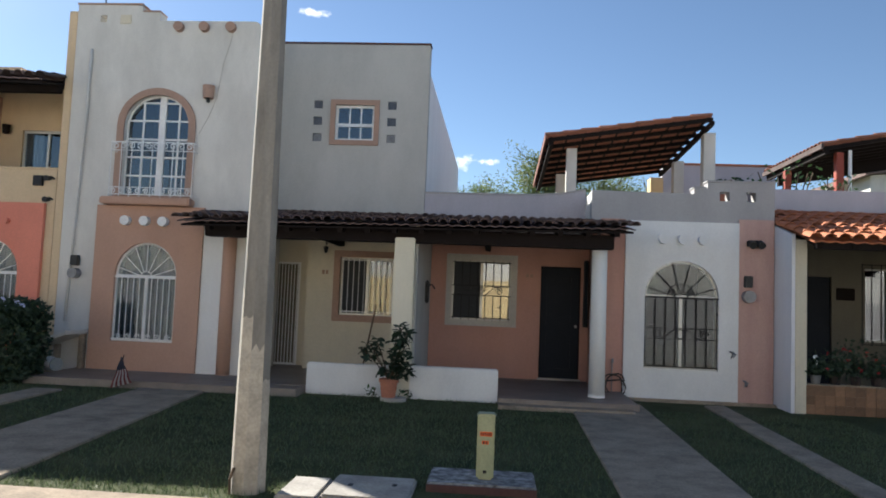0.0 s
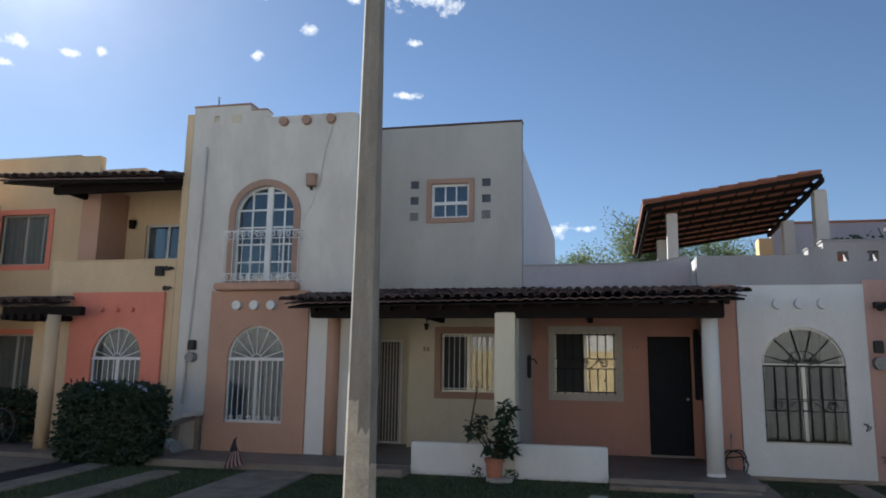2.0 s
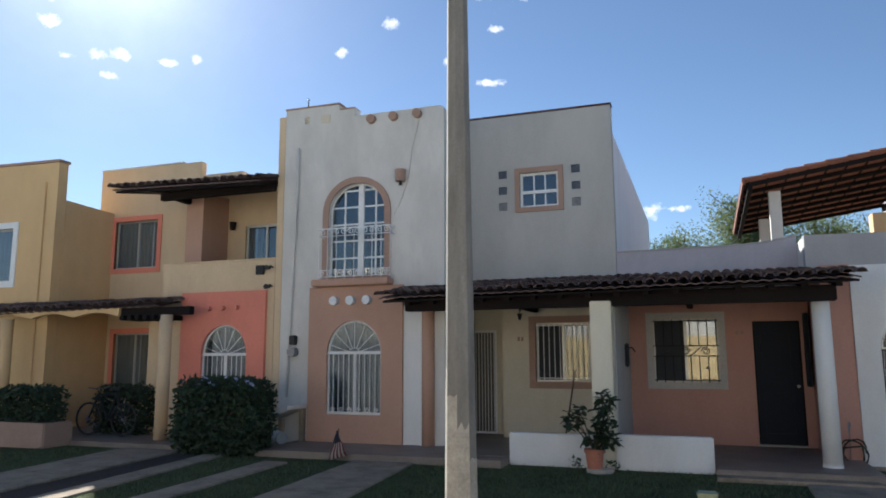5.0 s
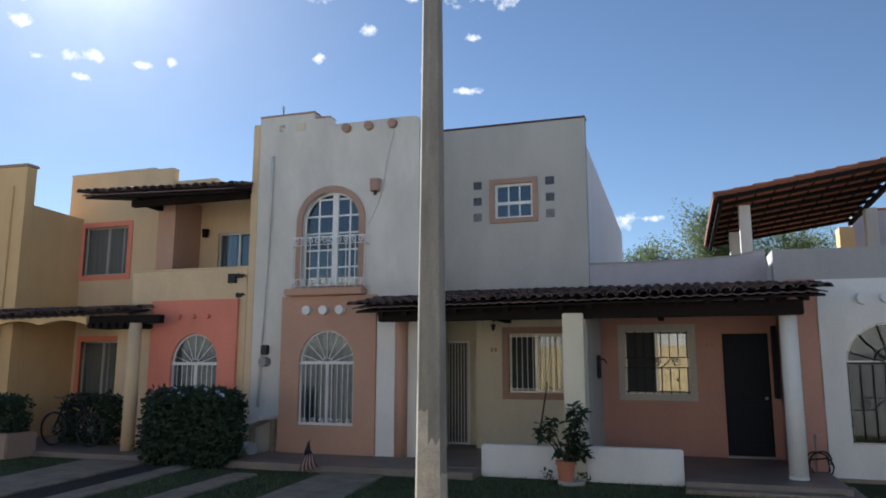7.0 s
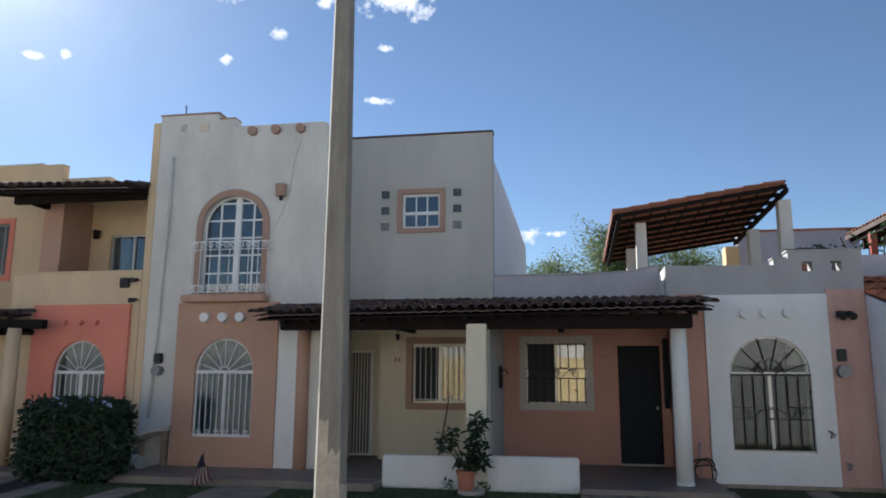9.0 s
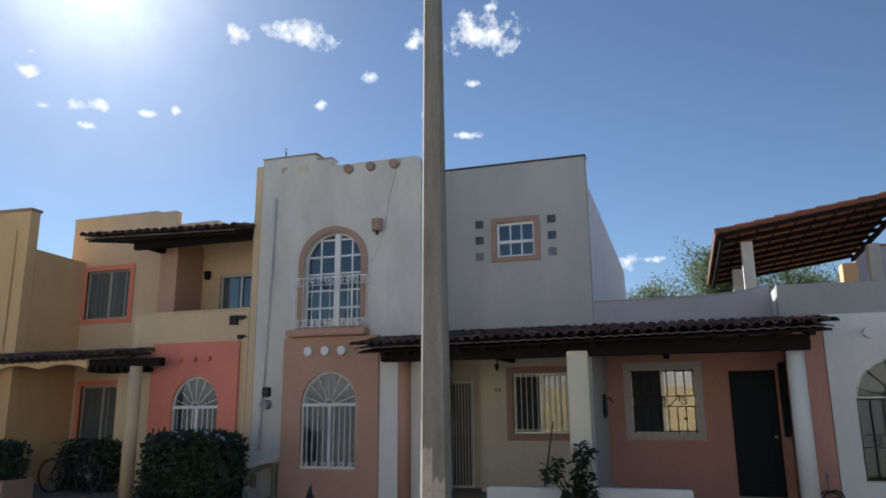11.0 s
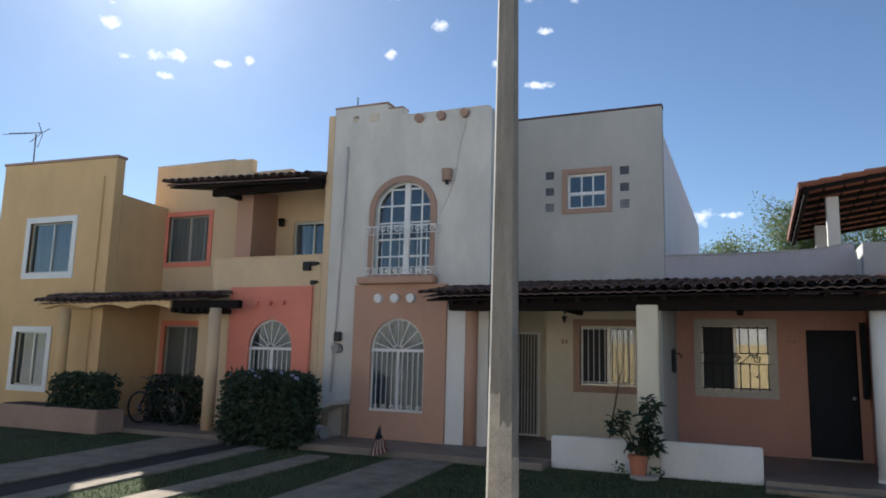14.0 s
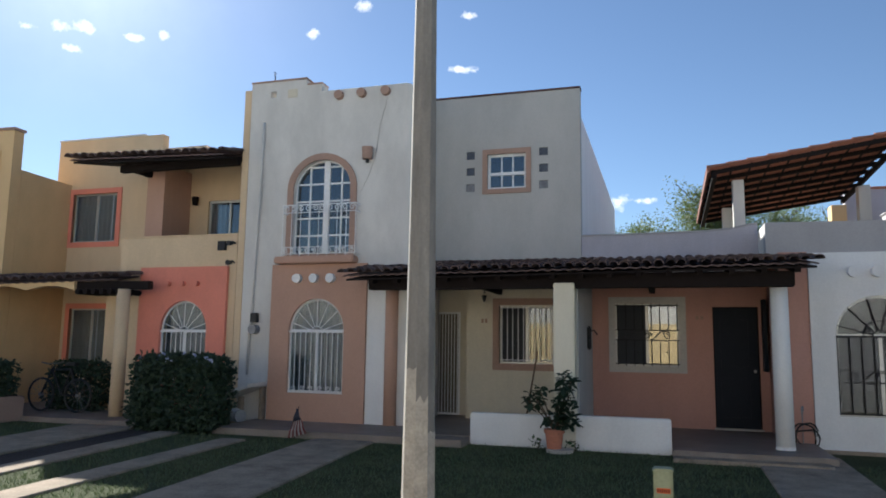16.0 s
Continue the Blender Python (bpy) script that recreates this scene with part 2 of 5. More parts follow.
# greyer concrete kept for the two cover slabs alone
SLABC = material("pale_slab_concrete", (0.42, 0.39, 0.345), 0.9, stain=0.45, stain_scale=3, bump=0.3, bump_scale=40, vary=0.15)
POLEW = material("worn_pole_concrete", (0.50, 0.455, 0.38), 0.9, stain=0.4, stain_scale=5, bump=0.2, bump_scale=30, vary=0.12, second=(0.36, 0.32, 0.27))
POLEC = material("pole_concrete", (0.25, 0.232, 0.205), 0.9, stain=0.45, stain_scale=2.2, streak=1.2, bump=0.15, bump_scale=30, vary=0.08)
PORCHF = material("porch_floor_tile", (0.25, 0.21, 0.18), 0.5, stain=0.3, stain_scale=1.5, bump=0.1)
# street colour raised well above asphalt as a bounce surface
ASPH = material("bounce_pale_paving", (0.45, 0.435, 0.40), 0.95, grain=120, vary=0.3, stain=0.2, bump=0.5, bump_scale=160)
GRASS = material("lawn_ground", (0.075, 0.10, 0.045), 1.0, grain=60, vary=0.4, stain=0.4, stain_scale=1.3,
                 second=(0.115, 0.12, 0.065), bump=0.8, bump_scale=120, spec=0.1)
SOIL = material("dark_soil", (0.05, 0.035, 0.03), 1.0, grain=50, vary=0.4, stain=0.3, bump=0.7, bump_scale=60)
# near-black base that stands for the shade inside rooms and under the porch ceiling
DARK = material("unlit_shade", (0.065, 0.064, 0.065), 0.9, stain=0.2)
CURT = material("cloth_curtain", (0.50, 0.52, 0.54), 0.95, stain=0.1, bump=0.1)
CURTG = material("grey_net_curtain", (0.13, 0.14, 0.15), 0.95, stain=0.15, bump=0.1)
DOORB = material("black_brown_door", (0.017, 0.021, 0.028), 0.6, stain=0.2, grain=30, bump=0.1, spec=0.15)
GLASS = glass_material("window_glass", (0.76, 0.81, 0.82), 0.06)
GLASSM = glass_material("tinted_window_glass", (0.68, 0.73, 0.75), 0.14)
GLASSR = glass_material("coated_window_glass", (0.62, 0.66, 0.67), 0.22)
PLASTG = material("green_beige_plastic", (0.34, 0.36, 0.22), 0.5, stain=0.15, bump=0.03)
ORANGE = material("orange_sticker", (0.75, 0.12, 0.02), 0.6, stain=0.05, bump=0)
STEEL = material("grey_steel", (0.3, 0.3, 0.3), 0.45, metal=0.7, bump=0.03)
BLACKP = material("black_plastic", (0.02, 0.02, 0.02), 0.5, bump=0.03)
BLOCKD = material("dark_glass_block", (0.10, 0.105, 0.12), 0.15, stain=0.3, stain_scale=9, bump=0.2, bump_scale=25)
BLOCKL = material("clouded_glass_block", (0.24, 0.24, 0.25), 0.2, stain=0.4, stain_scale=9, bump=0.2, bump_scale=25)
HOSE = material("dark_rubber_hose", (0.03, 0.028, 0.02), 0.6, bump=0.05)
BARK = material("bark", (0.13, 0.09, 0.06), 0.95, stain=0.4, bump=0.6, bump_scale=30)
LEAFD = leaf_material("dark_hedge_leaf", (0.012, 0.030, 0.014), (0.035, 0.062, 0.028), 0.12)
LEAFG = leaf_material("plant_leaf", (0.022, 0.060, 0.018), (0.06, 0.12, 0.035), 0.2)
LEAFP = leaf_material("dark_plant_leaf", (0.014, 0.032, 0.014), (0.035, 0.06, 0.025), 0.15)
LEAFT = leaf_material("tree_leaf", (0.08, 0.12, 0.04), (0.17, 0.21, 0.08), 0.4)
BLADE = leaf_material("grass_blade", (0.060, 0.100, 0.040), (0.125, 0.150, 0.068), 0.25)
# tan darkened so the deep porch shade sits in the wall colour
DTAN = material("shade_darkened_tan", (0.17, 0.155, 0.12), 0.9, stain=0.2, streak=0.5, bump=0.1)
SCREEN = material("dark_insect_screen", (0.05, 0.052, 0.055), 0.9, grain=200, vary=0.2, bump=0.0)
IVORY = material("ivory_stucco", (0.74, 0.69, 0.55), 0.9, stain=0.12, streak=0.5, bump=0.1, vary=0.04)
MAROON = material("maroon_brick", (0.10, 0.05, 0.045), 0.85, stain=0.2)
PETALB = material("pale_blue_petal", (0.45, 0.5, 0.75), 0.8, bump=0)
PETALR = material("red_petal", (0.55, 0.05, 0.06), 0.8, bump=0)
PETALW = material("white_petal", (0.8, 0.8, 0.78), 0.8, bump=0)
CERAM = material("brown_glazed_tile", (0.22, 0.125, 0.065), 0.4, stain=0.3, stain_scale=6, rand=0.35, second=(0.22, 0.11, 0.06), bump=0.08)
FLAGR = material("red_cloth", (0.24, 0.07, 0.07), 0.9, bump=0)
FLAGB = material("navy_cloth", (0.05, 0.055, 0.085), 0.9, bump=0)
FLAGW = material("white_cloth", (0.58, 0.55, 0.53), 0.9, bump=0)
REDPOST = material("red_painted_steel", (0.32, 0.06, 0.035), 0.5, stain=0.2, bump=0.05)


# ---- building helpers ----
def thing(name, base, label, category, group="", kind=""):
    """An Empty at the base of a thing; its parts are given in world metres."""
    e = new(name)
    e.empty_display_size = 0.2
    e.location = base
    e["base"] = list(base)
    return tagged(e, label, category, group, kind)


def origin_of(ob):
    """Where a parent stands; parts stand at the origin, with their meshes in world metres."""
    return Vector(ob.location) if ob.parent is None else Vector((0, 0, 0))


def part(name, bm, mat, parent=None, label="", smooth=False):
    """Links a bmesh, given in world metres, as one mesh under a thing or a part."""
    me = bpy.data.meshes.new(name)
    bmesh.ops.recalc_face_normals(bm, faces=bm.faces[:])
    bm.to_mesh(me)
    bm.free()
    me.materials.append(mat)
    if smooth:
        for p in me.polygons:
            p.use_smooth = True
    ob = new(name, me)
    if parent is not None:
        ob.parent = parent
        ob.matrix_parent_inverse = Matrix.Translation(-origin_of(parent))
    return tagged(ob, label)


def piece(name, mesh, m, parent):
    """One more object on a shared mesh, at the pose m in the world."""
    ob = new(name, mesh)
    ob.parent = parent
    ob.matrix_parent_inverse = Matrix.Translation(-origin_of(parent))
    ob.matrix_basis = m
    return ob


def mesh_of(name, bm, mat, smooth=False):
    me = bpy.data.meshes.new(name)
    bmesh.ops.recalc_face_normals(bm, faces=bm.faces[:])
    bm.to_mesh(me)
    bm.free()
    me.materials.append(mat)
    if smooth:
        for p in me.polygons:
            p.use_smooth = True
    return me


def box(x0, x1, y0, y1, z0, z1, bevel=0.0, bm=None):
    bm = bm or bmesh.new()
    r = bmesh.ops.create_cube(bm, size=1, matrix=Matrix.Translation(((x0 + x1) / 2, (y0 + y1) / 2, (z0 + z1) / 2))
                              @ Matrix.Diagonal((abs(x1 - x0), abs(y1 - y0), abs(z1 - z0), 1)))
    if bevel:
        es = list({e for v in r["verts"] for e in v.link_edges})
        bmesh.ops.bevel(bm, geom=es, offset=bevel, segments=2, affect="EDGES", clamp_overlap=True)
    return bm


def cyl(p, q, r0, r1=None, seg=12, bm=None):
    """A rod from p to q."""
    bm = bm or bmesh.new()
    p, q = Vector(p), Vector(q)
    m = Matrix.Translation((p + q) / 2) @ (q - p).to_track_quat("Z", "Y").to_matrix().to_4x4()
    bmesh.ops.create_cone(bm, cap_ends=True, segments=seg, radius1=r0, radius2=r0 if r1 is None else r1, depth=(q - p).length, matrix=m)
    return bm


def tube(pts, r, seg=6, bm=None):
    """A bent rod through the points."""
    bm = bm or bmesh.new()
    pts = [Vector(p) for p in pts]
    rings = []
    for i, p in enumerate(pts):
        d = (pts[min(i + 1, len(pts) - 1)] - pts[max(i - 1, 0)]).normalized()
        q = d.to_track_quat("Z", "Y")
        rings.append([bm.verts.new(p + q @ Vector((r * math.cos(a), r * math.sin(a), 0)))
                      for a in (2 * math.pi * k / seg for k in range(seg))])
    for a, b in zip(rings, rings[1:]):
        for k in range(seg):
            bm.faces.new((a[k], a[(k + 1) % seg], b[(k + 1) % seg], b[k]))
    bm.faces.new(rings[0][::-1])
    bm.faces.new(rings[-1])
    return bm


def plate(outer, holes, y0, y1, bm=None):
    """A wall in the xz plane with openings, from y0 (front) to y1 (back)."""
    bm = bm or bmesh.new()
    loops, edges = [], []
    for loop in (outer, *holes):
        vs = [bm.verts.new((x, y0, z)) for x, z in loop]
        edges += [bm.edges.new((vs[i], vs[(i + 1) % len(vs)])) for i in range(len(vs))]
        loops.append(vs)
    faces = [g for g in bmesh.ops.triangle_fill(bm, use_beauty=True, edges=edges)["geom"] if isinstance(g, bmesh.types.BMFace)]
    back = {v: bm.verts.new((v.co.x, y1, v.co.z)) for vs in loops for v in vs}
    for f in faces:
        bm.faces.new([back[v] for v in reversed(f.verts)])
    for vs in loops:
        for i in range(len(vs)):
            a, b = vs[i], vs[(i + 1) % len(vs)]
            bm.faces.new((a, b, back[b], back[a]))
    return bm


def rect(x0, x1, z0, z1):
    return [(x0, z0), (x1, z0), (x1, z1), (x0, z1)]


def arch(x0, x1, z0, zs, zt, n=20):
    """An outline with straight jambs up to zs and a round head up to zt."""
    c, r = (x0 + x1) / 2, (x1 - x0) / 2
    return [(x0, z0), (x1, z0)] + [(c + r * math.cos(math.pi * k / n), zs + (zt - zs) * math.sin(math.pi * k / n)) for k in range(n + 1)]


def leaves(bm, points, size, rng, stretch=1.7):
    """Small folded leaves at the points."""
    for p in points:
        q = Euler((rng.uniform(0, 6.3), rng.uniform(0, 6.3), rng.uniform(0, 6.3))).to_matrix()
        s = size * rng.uniform(0.6, 1.3)
        a = [bm.verts.new(Vector(p) + q @ Vector(c)) for c in ((0, 0, 0), (s * 0.4, s * stretch * 0.5, s * 0.12), (0, s * stretch, 0), (-s * 0.4, s * stretch * 0.5, s * 0.12))]
        bm.faces.new(a)


def scroll(cx, y, cz, r, turns=1.4, flip=1, n=18):
    """A flat spiral of bent iron."""
    return [(cx + flip * r * (1 - 0.75 * k / n) * math.cos(2 * math.pi * turns * k / n), y,
             cz + r * (1 - 0.75 * k / n) * math.sin(2 * math.pi * turns * k / n)) for k in range(n + 1)]


def pane(x0, x1, z0, z1, y, parent, glass=GLASSM):
    ob = part("pane", box(x0, x1, y, y + 0.006, z0, z1), glass, parent)
    ob.visible_shadow = False
    return ob


def barrel_tile(length, r, mat, seg=6, lift=0.0):
    """A half-round clay tile along +y, its upper end narrower and tucked under."""
    bm = bmesh.new()
    rows = []
    for y, rr, dz in ((0, r, lift), (length, r * 0.84, 0.0)):
        for s in (0.0, 0.014):
            rows.append([bm.verts.new(((rr - s) * math.cos(math.pi * k / seg), y, dz + (rr - s) * 0.85 * math.sin(math.pi * k / seg))) for k in range(seg + 1)])
    a, ai, b, bi = rows
    for k in range(seg):
        bm.faces.new((a[k], a[k + 1], b[k + 1], b[k]))
        bm.faces.new((ai[k + 1], ai[k], bi[k], bi[k + 1]))
        bm.faces.new((a[k + 1], a[k], ai[k], ai[k + 1]))
    return mesh_of("roof_tile", bm, mat)


def tiled_roof(parent, x0, x1, y0, y1, z_left, z_right, z_back, mat, pitch=0.2, row=0.34, seed=1):
    """Barrel tiles in rows over a bed of upturned tiles, falling from y1 to y0."""
    rng = random.Random(seed)
    n = max(2, round((x1 - x0) / pitch))
    step = (x1 - x0) / n
    rows = max(2, round((y1 - y0) / row))
    run = (y1 - y0) / rows
    bm = bmesh.new()
    for i in range(n * 4 + 1):
        x = x0 + i * step / 4
        u = (x - x0) / (x1 - x0)
        dip = -0.02 - 0.022 * (1 + math.cos(2 * math.pi * i / 4)) / 2 * 1.0
        for y, z in ((y0, z_left + (z_right - z_left) * u), (y1, z_back)):
            bm.verts.new((x, y, z + dip))
            bm.verts.new((x, y, z + dip - 0.02))
    bm.verts.ensure_lookup_table()
    v = bm.verts
    for i in range(n * 4):
        k = 4 * i
        bm.faces.new((v[k], v[k + 4], v[k + 6], v[k + 2]))
        bm.faces.new((v[k + 1], v[k + 3], v[k + 7], v[k + 5]))
        bm.faces.new((v[k], v[k + 1], v[k + 5], v[k + 4]))
        bm.faces.new((v[k + 2], v[k + 6], v[k + 7], v[k + 3]))
    part("tile_bed", bm, mat, parent)
    me = barrel_tile(run * 1.16, step * 0.46, mat, lift=0.022)
    for i in range(n + 1):
        x = x0 + i * step
        u = i / n
        ze = z_left + (z_right - z_left) * u
        ang = math.degrees(math.atan2(z_back - ze, y1 - y0))
        for j in range(rows):
            f = j / rows
            piece("roof_tile", me, pose(x + rng.uniform(-0.012, 0.012), y0 - 0.05 + j * run, ze + (z_back - ze) * f - 0.015 + rng.uniform(-0.006, 0.008),
                                        ang + rng.uniform(-1, 1), rng.uniform(-4, 4), rng.uniform(-2.5, 2.5)), parent)

# ---- ground, road, paving ----
def sheet(name, x0, x1, y0, y1, z, mat, label, category):
    bm = bmesh.new()
    bm.faces.new([bm.verts.new(c) for c in ((x0, y0, z), (x1, y0, z), (x1, y1, z), (x0, y1, z))])
    return tagged(part(name, bm, mat), label, category, kind="structure")


sheet("ground", -600, 600, 4.72, 900, 0.0, GRASS, "shaded short lawn over flat ground", "ground")
# road coloured far paler than asphalt so sunlight bounces onto the facades
sheet("road", -600, 600, -600, 4.6, -0.13, ASPH, "street paled to bounce sunlight onto the houses", "road")
tagged(part("kerb", box(-40, 40, 4.6, 4.74, -0.2, 0.02, 0.02), CONC), "pale concrete kerb along the street", "kerb", kind="structure")


def strip(name, pts, z, mat, label, category="path"):
    """A paved strip, given by its corners, standing a little proud of the lawn."""
    bm = bmesh.new()
    top = [bm.verts.new((x, y, z)) for x, y in pts]
    low = [bm.verts.new((x, y, -0.05)) for x, y in pts]
    bm.faces.new(top)
    for i in range(len(pts)):
        bm.faces.new((top[i], low[i], low[(i + 1) % len(pts)], top[(i + 1) % len(pts)]))
    bmesh.ops.bevel(bm, geom=[e for e in bm.edges if e.verts[0] in top and e.verts[1] in top], offset=0.012, segments=1, affect="EDGES")
    return tagged(part(name, bm, mat), label, category, kind="structure")


strip("path_1", [(1.02, 4.75), (2.10, 4.75), (2.27, 11.4), (1.13, 10.5)], 0.03, CONC, "pale concrete path to a front porch")
strip("path_2", [(3.05, 4.75), (3.38, 4.75), (3.64, 11.7), (3.30, 11.6)], 0.03, CONC, "narrow pale concrete wheel strip in the lawn")
strip("path_3", [(-4.85, 4.75), (-3.75, 4.75), (-4.30, 10.4), (-5.30, 10.4)], 0.03, CONC, "pale concrete path to a front porch")
strip("path_4", [(-6.28, 4.75), (-5.86, 4.75), (-6.20, 9.9), (-6.62, 9.9)], 0.03, CONC, "narrow pale concrete wheel strip in the lawn")
strip("path_5", [(-7.35, 4.75), (-6.93, 4.75), (-7.66, 10.4), (-8.05, 10.4)], 0.03, CONC, "narrow pale concrete wheel strip in the lawn")
strip("path_6", [(-9.1, 4.75), (-8.05, 4.75), (-8.72, 10.5), (-10.0, 10.5)], 0.03, CONC, "pale concrete path to a front porch")
strip("soil_bed", [(-7.98, 4.75), (-7.40, 4.75), (-8.09, 10.4), (-8.66, 10.4)], 0.012, SOIL, "strip of dark bare soil beside a path", "soil")
tagged(part("pavement", box(-12, 3.3, 4.742, 5.12, -0.1, 0.028, 0.01), CONC), "worn pale concrete pavement beside the kerb", "pavement", kind="structure")

# porch floors, one step above the lawn
tagged(part("floor_porch_1", box(0.06, 2.10, 10.55, 13.41, -0.05, 0.12, 0.015), PORCHF), "brown tiled porch floor with a low step", "floor", kind="structure")
tagged(part("floor_step", box(0.06, 2.0, 10.28, 10.56, -0.05, 0.055, 0.015), CONC), "low concrete step before the porch", "step", kind="structure")
tagged(part("floor_porch_2", box(-4.3, 0.058, 10.9, 13.95, -0.05, 0.118, 0.0), PORCHF), "brown tiled porch floor", "floor", kind="structure")
tagged(part("floor_porch_3", box(-7.2, -2.92, 10.45, 11.9, -0.05, 0.11, 0.015), PORCHF), "brown tiled porch step before a house", "floor", kind="structure")
tagged(part("floor_porch_4", box(-15.0, -8.0, 10.6, 14.0, -0.05, 0.09, 0.015), PORCHF), "dark tiled porch floor", "floor", kind="structure")
tagged(part("floor_porch_5", box(4.75, 9.5, 11.55, 14.6, -0.05, 0.12), PORCHF), "dark tiled porch floor behind a planter wall", "floor", kind="structure")

# across the street, behind the camera: unseen plain walls that close the place
tagged(part("wall_south", box(-9.5, 2.6, -8.3, -8.0, -0.13, 2.5), CREAMWALL), "plain yellow cream garden wall across the street", "wall", kind="structure")
# added grey walls, dim so the outer windows reflect little light
tagged(part("wall_south_west", box(-40, -9.502, -8.3, -8.0, -0.13, 2.3), PARAGREY), "plain unseen grey wall added across the street for dim reflections", "wall", kind="structure")
tagged(part("wall_south_east", box(2.602, 40, -8.3, -8.0, -0.13, 2.1), PARAGREY), "plain unseen grey wall added across the street for dim reflections", "wall", kind="structure")
# added white wall, tall and bright to bounce sunlight onto the facades
tagged(part("wall_south_bounce", box(-40, 40, -10.3, -10.0, -0.13, 6.2), WHITE), "plain unseen white wall added across the street for bounce", "wall", kind="structure")


# ---- windows ----
def arch_window(house, x0, x1, z0, zs, zt, y, mat, bar_r, n_bars, white=True, rays=7):
    """An arched opening: sash frame, panes, a radiating grille in the head and upright bars below."""
    w = part("window", plate(arch(x0, x1, z0, zs, zt), [arch(x0 + 0.035, x1 - 0.035, z0 + 0.035, zs, zt - 0.035)], y + 0.05, y + 0.09), mat, house)
    c = (x0 + x1) / 2
    part("transom", box(x0 + 0.03, x1 - 0.03, y + 0.05, y + 0.09, zs - 0.02, zs + 0.02), mat, w)
    part("mullion", box(c - 0.025, c + 0.025, y + 0.05, y + 0.09, z0 + 0.03, zs - 0.02), mat, w)
    ob = part("pane", plate(arch(x0 + 0.02, x1 - 0.02, z0 + 0.02, zs, zt - 0.02), [], y + 0.062, y + 0.066), GLASS, w)
    ob.visible_shadow = False
    gy = y + 0.03
    part("grille_rail", box(x0, x1, gy - 0.012, gy + 0.012, zs - 0.035, zs - 0.005), mat if white else IRON, w)
    part("grille_rail", box(x0, x1, gy - 0.012, gy + 0.012, z0 + 0.03, z0 + 0.05), mat if white else IRON, w)
    m2 = mat if white else IRON
    bar = mesh_of("bar", cyl((0, 0, 0), (0, 0, zs - 0.02 - z0 - 0.03), bar_r, seg=6), m2)
    for k in range(n_bars):
        piece("bar", bar, pose(x0 + 0.02 + (x1 - x0 - 0.04) * k / (n_bars - 1), gy, z0 + 0.03), w)
    rr = 0.10
    part("grille_ring", tube([(c + rr * math.cos(math.pi * k / 12), gy, zs - 0.02 + rr * math.sin(math.pi * k / 12)) for k in range(13)], bar_r), m2, w)
    for k in range(rays):
        a = math.pi * (k + 0.5 if not white else k + 0.6) / (rays if not white else rays + 0.2)
        e = ((x1 - x0) / 2 - 0.01) * math.cos(a), (zt - zs - 0.01) * math.sin(a)
        part("ray", cyl((c + rr * math.cos(a), gy, zs - 0.02 + rr * math.sin(a)), (c + e[0], gy, zs + e[1]), bar_r, seg=6), m2, w)
    return w


def scroll_band(w, x0, x1, y, z, r, n, mat, rod=0.008):
    for k in range(n):
        cx = x0 + (x1 - x0) * (k + 0.5) / n
        part("scroll", tube(scroll(cx, y, z, r, 1.3, 1 if k % 2 else -1), rod, 5), mat, w)


def slide_window(house, x0, x1, z0, z1, y, frame_mat, trim_mat, trim=0.13, proud=0.025, screen=False, glass=GLASSM):
    """A sliding window in an opening, with a raised surround."""
    if trim:
        part("surround", plate(rect(x0 - trim, x1 + trim, z0 - trim, z1 + trim), [rect(x0, x1, z0, z1)], y - proud, y + 0.05), trim_mat, house)
    w = part("window", plate(rect(x0, x1, z0, z1), [rect(x0 + 0.035, x1 - 0.035, z0 + 0.035, z1 - 0.035)], y + 0.07, y + 0.12), frame_mat, house)
    c = (x0 + x1) / 2
    part("mullion", box(c - 0.025, c + 0.025, y + 0.075, y + 0.125, z0 + 0.03, z1 - 0.03), frame_mat, w)
    if screen:
        part("insect_screen", box(x0 + 0.03, c - 0.02, y + 0.078, y + 0.084, z0 + 0.03, z1 - 0.03), SCREEN, w)
    else:
        pane(x0 + 0.03, c - 0.02, z0 + 0.03, z1 - 0.03, y + 0.09, w, glass)
    pane(c + 0.02, x1 - 0.03, z0 + 0.03, z1 - 0.03, y + 0.104, w, glass)
    return w


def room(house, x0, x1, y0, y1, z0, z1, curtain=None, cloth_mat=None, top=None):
    """The room behind a window, its shade put into a near-black colour: floor, walls and ceiling, open to the front;
    curtain: (from, to) in x.
    """
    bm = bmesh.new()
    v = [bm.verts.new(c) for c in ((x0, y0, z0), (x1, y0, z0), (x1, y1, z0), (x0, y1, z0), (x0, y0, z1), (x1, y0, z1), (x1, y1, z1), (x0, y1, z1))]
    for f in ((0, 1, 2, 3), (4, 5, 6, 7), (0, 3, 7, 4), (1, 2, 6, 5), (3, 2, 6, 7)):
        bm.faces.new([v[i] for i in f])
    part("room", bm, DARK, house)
    if curtain:
        a, b = curtain
        bm = bmesh.new()
        n = max(8, int((b - a) / 0.025))
        rows = []
        for zz in (z0 + 0.02, top or z1 - 0.02):
            rows.append([bm.verts.new((a + (b - a) * k / n, y0 - 0.08 + 0.02 * math.sin(k * 1.15) + 0.01 * math.sin(k * 0.37), zz)) for k in range(n + 1)])
        for k in range(n):
            bm.faces.new((rows[0][k], rows[0][k + 1], rows[1][k + 1], rows[1][k]))
        part("curtain", bm, cloth_mat or CURT, house, smooth=True)


YA, YG, YP, YC, YL = 11.83, 12.99, 13.41, 12.11, 10.85

